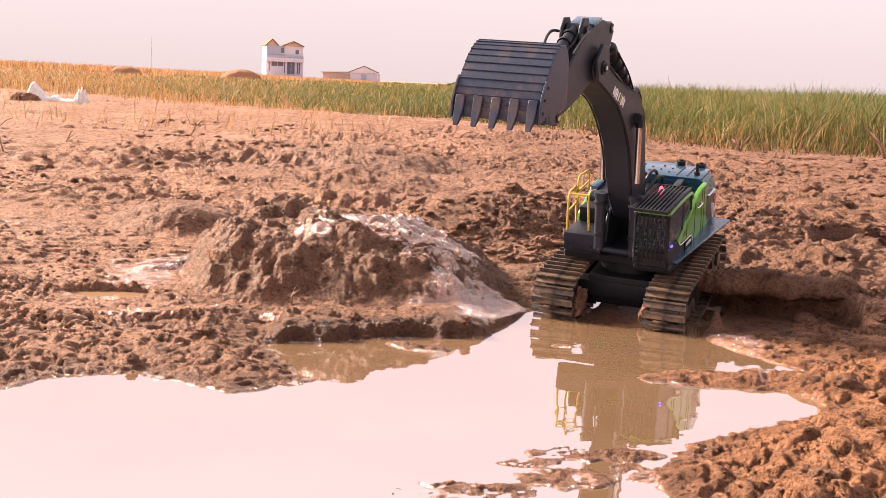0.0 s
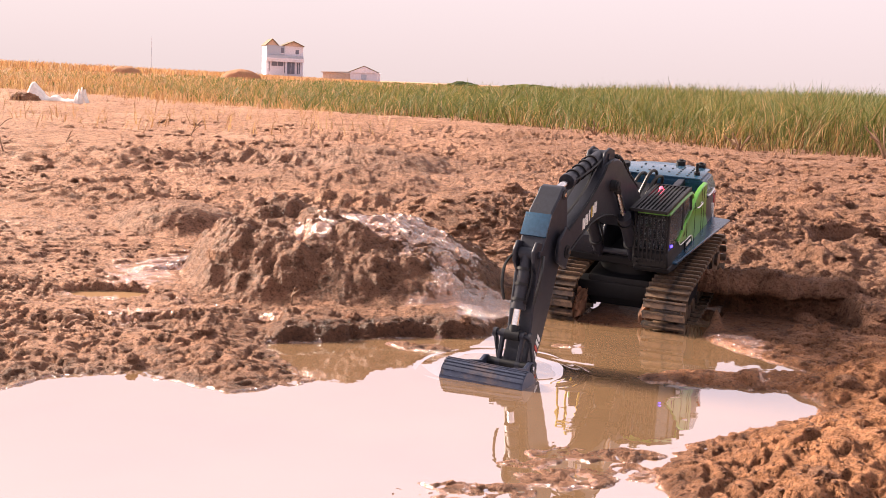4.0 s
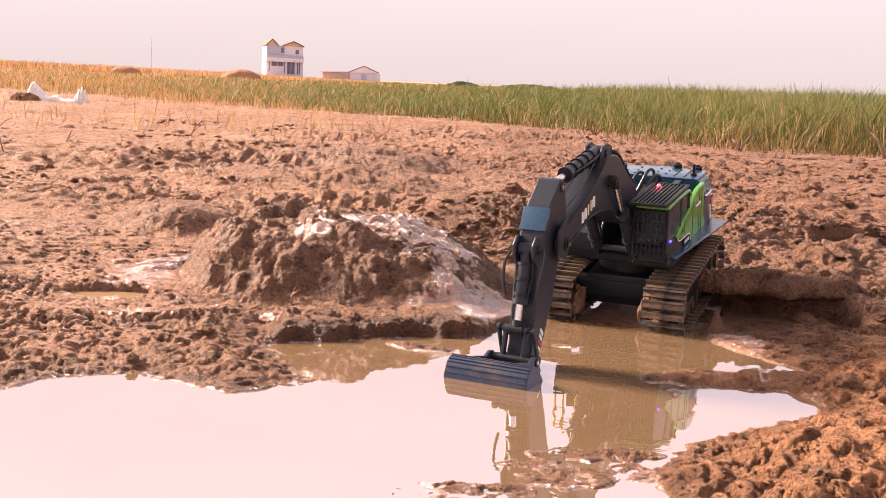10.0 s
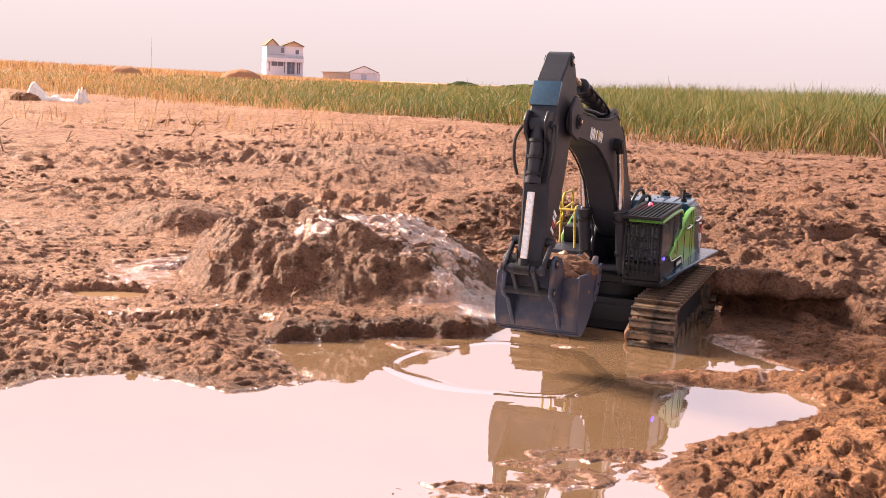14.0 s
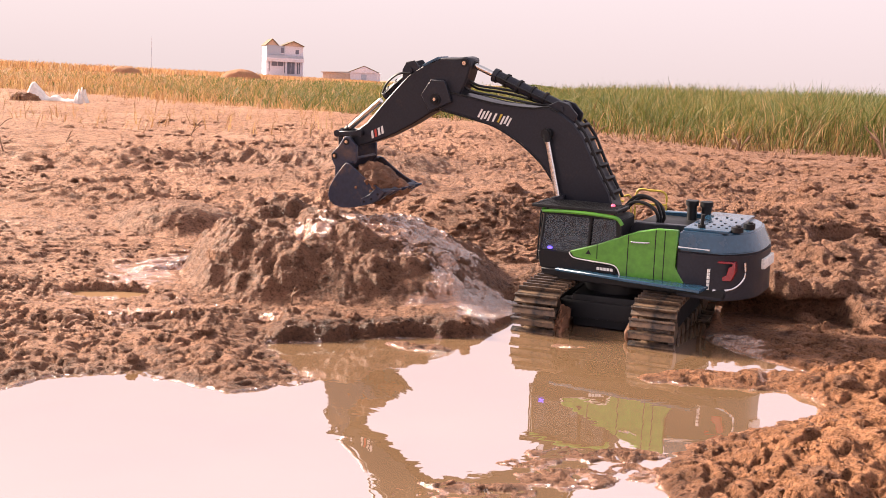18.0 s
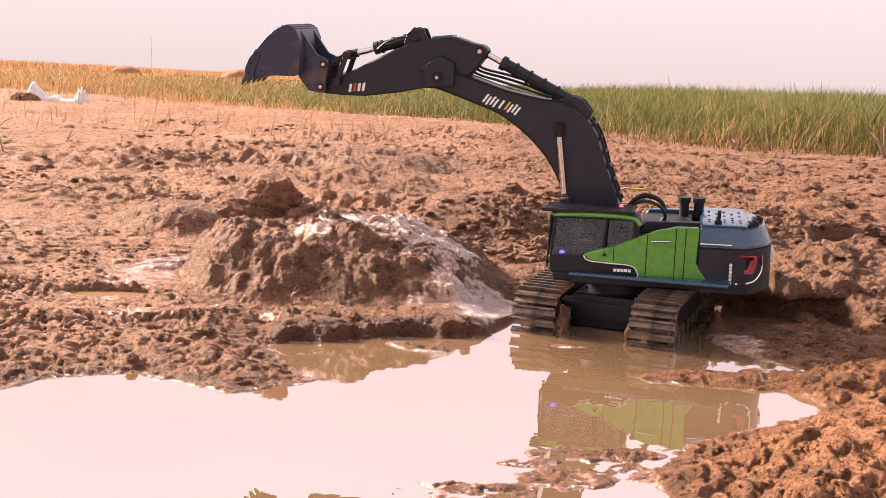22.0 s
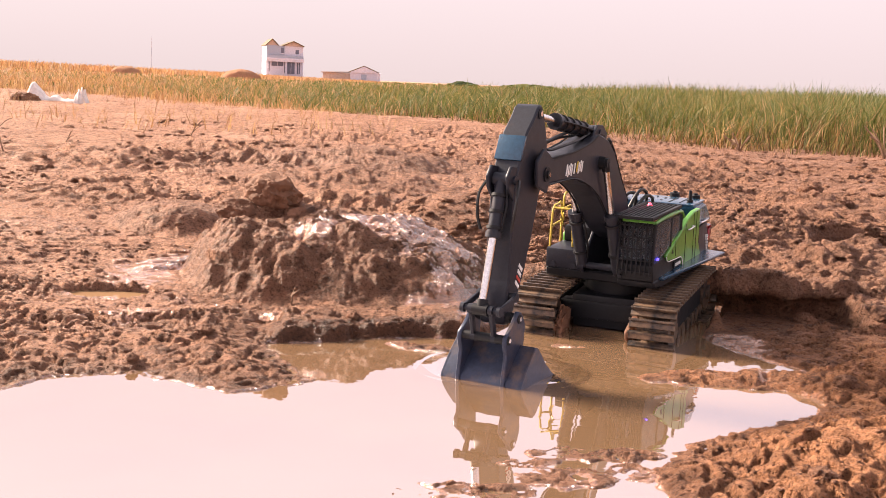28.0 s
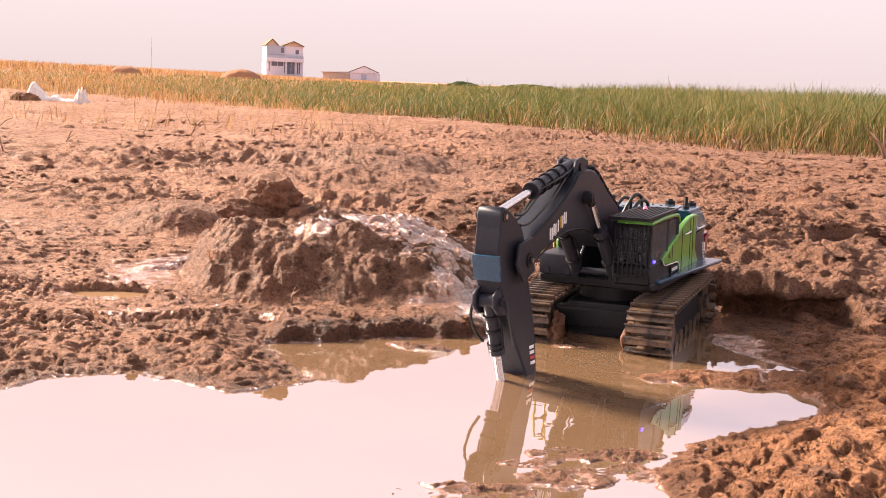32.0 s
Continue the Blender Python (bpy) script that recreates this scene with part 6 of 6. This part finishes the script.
BOOM_1 = [(0, 52.5), (1.7, 52.5), (2, 50.3), (2.5, 36.8), (3, 23.8), (3.5, 11.6), (3.9, 9.5), (9.8, 9.5), (10, 8), (10.5, 10.2), (11, 10), (11.5, 7.8), (12, 6.5), (12.5, 6.9), (13, 17.4), (13.5, 25.5), (14, 33.2), (14.5, 41.5), (16.3, 54.6), (17, 54.6)]
BOOM_2 = [(17.5, 44.7), (18, 31.8), (18.5, 23.3), (19, 26.9), (19.5, 22.1), (20, 30.9), (20.5, 34.2), (21, 34.5), (21.5, 35.7), (22, 40), (22.5, 39.8), (23, 38.1), (23.5, 37.4), (24, 26.9), (24.5, 19.5), (25, 16), (25.5, 16.5), (27.5, 23), (28, 21.4),
          (28.5, 23.8), (29, 26), (29.5, 13.6), (30, 9.4), (30.5, 6), (31, 4.4), (31.5, 4.4), (32, 2.9)]
STICK_1 = [(0, -60.6), (1.7, -60.6), (2, -59.6), (2.5, -52.1), (3, -56.9), (3.5, -58.2), (3.9, -59.6), (9.5, -59.9), (10, -63.0), (10.5, -72.7), (11, -82.6), (11.5, -87), (12, -87), (12.5, -88), (13, -86.5), (13.5, -89.5), (14, -95.8), (14.5, -112.8), (15.3, -114.0), (16.5, -86.2), (17, -66.4)]
STICK_2 = [(17.5, -62.8), (18, -56.9), (18.5, -45.1), (19, -57.0), (19.5, -44.4), (20, -42.8), (21, -42.5), (21.5, -45.1), (22, -45.6), (22.5, -69.6), (23, -87.8), (23.5, -96.9), (24, -101.5), (24.5, -103), (25, -103.5), (25.5, -106), (27.5, -102.5), (28, -85), (28.5, -89.5), (29, -88.6), (29.5, -86.4), (30, -97.0), (30.5, -101), (31, -103.5), (31.5, -106), (32, -106)]
CURL_1 = [(0, 18.5), (1.7, 18.5), (2.5, 9.5), (3, 19.8), (3.5, 23.5), (9.8, 26.2), (10.5, 17.0), (11, 2.8), (11.5, -22.2), (12, -58.0), (12.5, -82.9), (13, -101.0), (13.5, -108.0), (14, -108.0), (14.5, -107.0), (15.3, -110.0), (16.5, -111.0), (17, -110.0), (18, -115.0), (19, -106.0), (19.6, -107.0), (20, -109.0), (20.5, -98.0), (21, -53.0), (21.5, -9.0), (22, 10.0), (22.5, 10.5), (23, 15.1), (24, 14.0), (24.5, 15.0), (25, 12.4), (25.5, 7.7), (26.5, -39.6), (27.5, -85.8), (28, -65.2), (28.5, -9.0), (29, 17.9), (29.6, 20.7), (30.5, -2.2), (32, -31.3)]
# the whole machine: time, x, y, z, lean to its side, nose up
CREEP = [(0, 0.2556, 1.519, 0.0145, -1.2, -12.88), (9.8, 0.2556, 1.519, 0.0145, -1.1, -12.88), (10.0, 0.253, 1.513, 0.015, 0.1, -10.2), (10.5, 0.246, 1.487, 0.019, 0.6, -9.3), (11.0, 0.234, 1.460, 0.011, 0.9, -7.1), (11.5, 0.226, 1.439, -0.002, 0.7, -3.8),
         (12.0, 0.2242, 1.428, -0.004, 0.6, -3.4), (12.6, 0.2242, 1.4241, -0.0046, 0.25, -4.2), (29.8, 0.2242, 1.4241, -0.0046, 0.25, -4.2), (30.0, 0.2238, 1.417, -0.0055, 1.5, -3.6), (30.5, 0.220, 1.404, -0.006, 1.3, -2.2), (31.0, 0.215, 1.387, -0.007, 1.5, -1.95), (32, 0.2137, 1.3836, -0.0072, 1.5, -1.93)]


def glide(rows_, t, col=1):
    """Monotone cubic through (time, value) rows."""
    T = [r[0] for r in rows_]
    V = [r[col] for r in rows_]
    if t <= T[0]:
        return V[0]
    if t >= T[-1]:
        return V[-1]
    i = max(k for k in range(len(T)) if T[k] <= t)
    i = min(i, len(T) - 2)
    slope = lambda k: (V[k + 1] - V[k]) / (T[k + 1] - T[k])

    def tangent(k):
        if k == 0 or k == len(T) - 1:
            return 0.0
        a, b = slope(k - 1), slope(k)
        return 0.0 if a * b <= 0 else 2 * a * b / (a + b)
    h = T[i + 1] - T[i]
    u = (t - T[i]) / h
    return ((2 * u ** 3 - 3 * u * u + 1) * V[i] + (u ** 3 - 2 * u * u + u) * h * tangent(i) + (3 * u * u - 2 * u ** 3) * V[i + 1] + (u ** 3 - u * u) * h * tangent(i + 1))


def turn_y(a):
    return Matrix.Rotation(radians(-a), 4, "Y")


def aim_x(a, b, up):
    """Pose at a whose +x points to b and whose y stays along the machine's side axis."""
    x = (b - a).normalized()
    y = up.normalized()
    z = x.cross(y).normalized()
    y = z.cross(x).normalized()
    m = Matrix((x, y, z)).transposed().to_4x4()
    m.translation = a
    return m


def machine(t):
    """Poses of all the moving parts at t, in the excavator's space, and the excavator's own in the world."""
    cx, cy, cz, lean, nose = (glide(CREEP, t, k) for k in range(1, 6))
    root = pose(cx, cy, cz, 0, 0, TRACK_YAW) @ Matrix.Rotation(radians(lean), 4, "X") @ Matrix.Rotation(radians(-nose), 4, "Y")
    sup = pose(0, 0, 0, 0, 0, glide(SWING_1, t) - TRACK_YAW)
    boom = sup @ Matrix.Translation(FOOT) @ turn_y(glide(BOOM_1 + BOOM_2, t))
    stick = boom @ Matrix.Translation((PIVOT, 0, 0)) @ turn_y(glide(STICK_1 + STICK_2, t))
    bucket = stick @ Matrix.Translation((TIP, 0, 0)) @ turn_y(glide(CURL_1, t))
    side = sup.to_3x3() @ Vector((0, 1, 0))
    out = {"root": root, "sup": sup, "boom": boom, "stick": stick, "bucket": bucket}
    for k, y in enumerate((0.0225, -0.0225)):
        a = sup @ Vector((CYL_BASE[0], FOOT.y + y, CYL_BASE[1]))
        b = boom @ Vector((BOOM_PIN[0], y, BOOM_PIN[1]))
        out["bb%d" % k], out["br%d" % k] = aim_x(a, b, side), aim_x(b, a, side)
    a, b = boom @ Vector((STICK_MOUNT[0], 0, STICK_MOUNT[1])), stick @ Vector((STICK_TOP[0], 0, STICK_TOP[1]))
    out["sb"], out["sr"] = aim_x(a, b, side), aim_x(b, a, side)
    # bucket linkage in the stick's plane
    G = Vector(TIP_LINK)
    c = glide(CURL_1, t)
    kx, kz = CURL_PIN
    K = Vector((TIP + kx * math.cos(radians(c)) - kz * math.sin(radians(c)), kx * math.sin(radians(c)) + kz * math.cos(radians(c))))
    d = (K - G)
    r1, r2, L = 0.036, 0.030, max(d.length, 0.008)
    u = max(-r1, min(r1, (r1 * r1 - r2 * r2 + L * L) / (2 * L)))
    hgt = math.sqrt(max(0.0, r1 * r1 - u * u))
    e = d / d.length
    Q2 = G + e * u + Vector((-e.y, e.x)) * hgt
    g3, q3, k3 = (stick @ Vector((p.x, 0, p.y)) for p in (G, Q2, K))
    out["la"], out["lb"] = aim_x(g3, q3, side), aim_x(k3, q3, side)
    a = stick @ Vector((BKT_MOUNT[0], 0, BKT_MOUNT[1]))
    out["kb"], out["kr"] = aim_x(a, q3, side), aim_x(q3, a, side)
    return out


def motions():
    times = [k * 0.1 for k in range(0, 36)] + [3.7, 3.9, 4.2] + [5.0 + k * 0.5 for k in range(9)] + [9.5 + k * 0.1 for k in range(226)]
    times = [round(t, 2) for t in times if t <= 32.0]
    poses = {t: machine(t) for t in times}
    walk(exc, [(t, poses[t]["root"]) for t in times])
    keyed = [(SUPER, "sup"), (BOOM, "boom"), (STICK, "stick"), (BUCKET, "bucket"), (LINK_A, "la"), (LINK_B, "lb"), (STICK_RAM[0], "sb"), (STICK_RAM[1], "sr"), (BKT_RAM[0], "kb"), (BKT_RAM[1], "kr"),
             (BOOM_RAMS[0][0], "bb0"), (BOOM_RAMS[0][1], "br0"), (BOOM_RAMS[1][0], "bb1"), (BOOM_RAMS[1][1], "br1")]
    for ob, key in keyed:
        walk(ob, [(t, poses[t][key]) for t in times])
    # the tracks run as the machine creeps forward
    hx, hy = math.cos(radians(TRACK_YAW)), math.sin(radians(TRACK_YAW))
    run = [0.0, 9.8] + [round(9.9 + 0.1 * k, 2) for k in range(28)] + [29.8] + [round(29.9 + 0.1 * k, 2) for k in range(21)] + [32.0]
    run = sorted(set(t for t in run if t <= 32.0))
    loops = {t: track_loop((glide(CREEP, t, 1) - CREEP[0][1]) * hx + (glide(CREEP, t, 2) - CREEP[0][2]) * hy) for t in run}
    for ob, i, y in SHOES:
        walk(ob, [(t, Matrix.Translation((loops[t][i][0], y, loops[t][i][1])) @ Matrix.Rotation(loops[t][i][2], 4, "Y")) for t in run])
    # the mud: under water, then in the bucket, then on the heap
    seat = [(0.059, 0.003, 0.026), (0.072, 0.012, 0.012), (0.086, -0.006, 0.008)]
    rest = [(-0.236, 1.568, 0.004), (-0.274, 1.555, -0.006), (-0.202, 1.548, -0.004)]
    for k, ob in enumerate(LOAD):
        rows_ = []
        off = Vector(seat[k])
        grab, drop, land = 12.6, 21.1 + 0.05 * k, 21.75 - 0.1 * k
        at = lambda t: machine(t)["root"] @ machine(t)["bucket"] @ Matrix.Translation(off)
        m0 = at(grab)
        sunk = Matrix.Translation((0, 0, -0.09)) @ m0
        rows_ += [(0.0, sunk), (12.0, sunk)]
        t = grab
        while t < drop:
            rows_.append((round(t, 2), at(t)))
            t += 0.1
        m1 = at(drop)
        rows_.append((round(drop, 2), m1))
        x, y, dz = rest[k]
        m2 = pose(x, y, ground_z(x, y) + dz, 25 * k, 40 + 30 * k, 60 + 40 * k)
        q1, q2 = m1.to_quaternion(), m2.to_quaternion()
        for i in range(1, 6):
            u = i / 5
            p = m1.translation.lerp(m2.translation, u)
            p.z = m1.translation.z + (m2.translation.z - m1.translation.z) * u * u
            rows_.append((round(drop + (land - drop) * u, 2), Matrix.LocRotScale(p, q1.slerp(q2, u), None)))
        rows_.append((32.0, m2))
        walk(ob, rows_)
    # ripples rise where the bucket works and pass outwards ring by ring
    starts = (2.3, 3.2, 10.3, 12.9, 14.5, 27.2, 28.7, 30.1)
    for r, ob in RIPPLES:
        low, rows_ = -0.004, [(0.0, pose(0.065, 1.165, -0.004))]
        for s in starts:
            t0 = s + r / 0.13
            if t0 <= rows_[-1][0] + 0.05 or t0 + 0.5 > 31.95:
                continue
            rows_ += [(round(t0, 2), pose(0.065, 1.165, low)), (round(t0 + 0.17, 2), pose(0.065, 1.165, 0.0004)), (round(t0 + 0.33, 2), pose(0.065, 1.165, 0.0002)), (round(t0 + 0.5, 2), pose(0.065, 1.165, low))]
        rows_.append((32.0, pose(0.065, 1.165, low)))
        walk(ob, rows_)
    # strands of water that run from the bucket: ride in the mud, fall, end under the surface
    for group, begin, gap, spot, floor_at in ((DRIPS_A, 14.05, 0.16, (0.088, 0.030, 0.012), -0.08), (DRIPS_B, 16.55, 0.13, (0.070, 0.010, 0.030), None)):
        for k, ob in enumerate(group):
            at = lambda t: (machine(t)["root"] @ machine(t)["bucket"] @ Vector((spot[0] - 0.012 * k, spot[1] - 0.024 * k, spot[2])))
            t0 = begin + gap * k
            ride = [t for t in (12.8 + 0.1 * i for i in range(60)) if t < t0]
            first = at(12.8)
            rows_ = [(0.0, pose(first.x, first.y, -0.06)), (12.4, pose(first.x, first.y, -0.06))]
            rows_ += [(round(t, 2), pose(*(at(t) + Vector((0, 0, 0.02))))) for t in ride]
            p0 = at(t0)
            end = floor_at if floor_at is not None else ground_z(p0.x, p0.y) - 0.02
            fall = 0.42 if floor_at is not None else 0.62
            for i in range(0, 5):
                u = i / 4
                rows_.append((round(t0 + fall * u, 2), pose(p0.x, p0.y, p0.z + (end - p0.z) * u ** 1.6)))
            rows_.append((32.0, pose(p0.x, p0.y, end)))
            walk(ob, rows_)


motions()
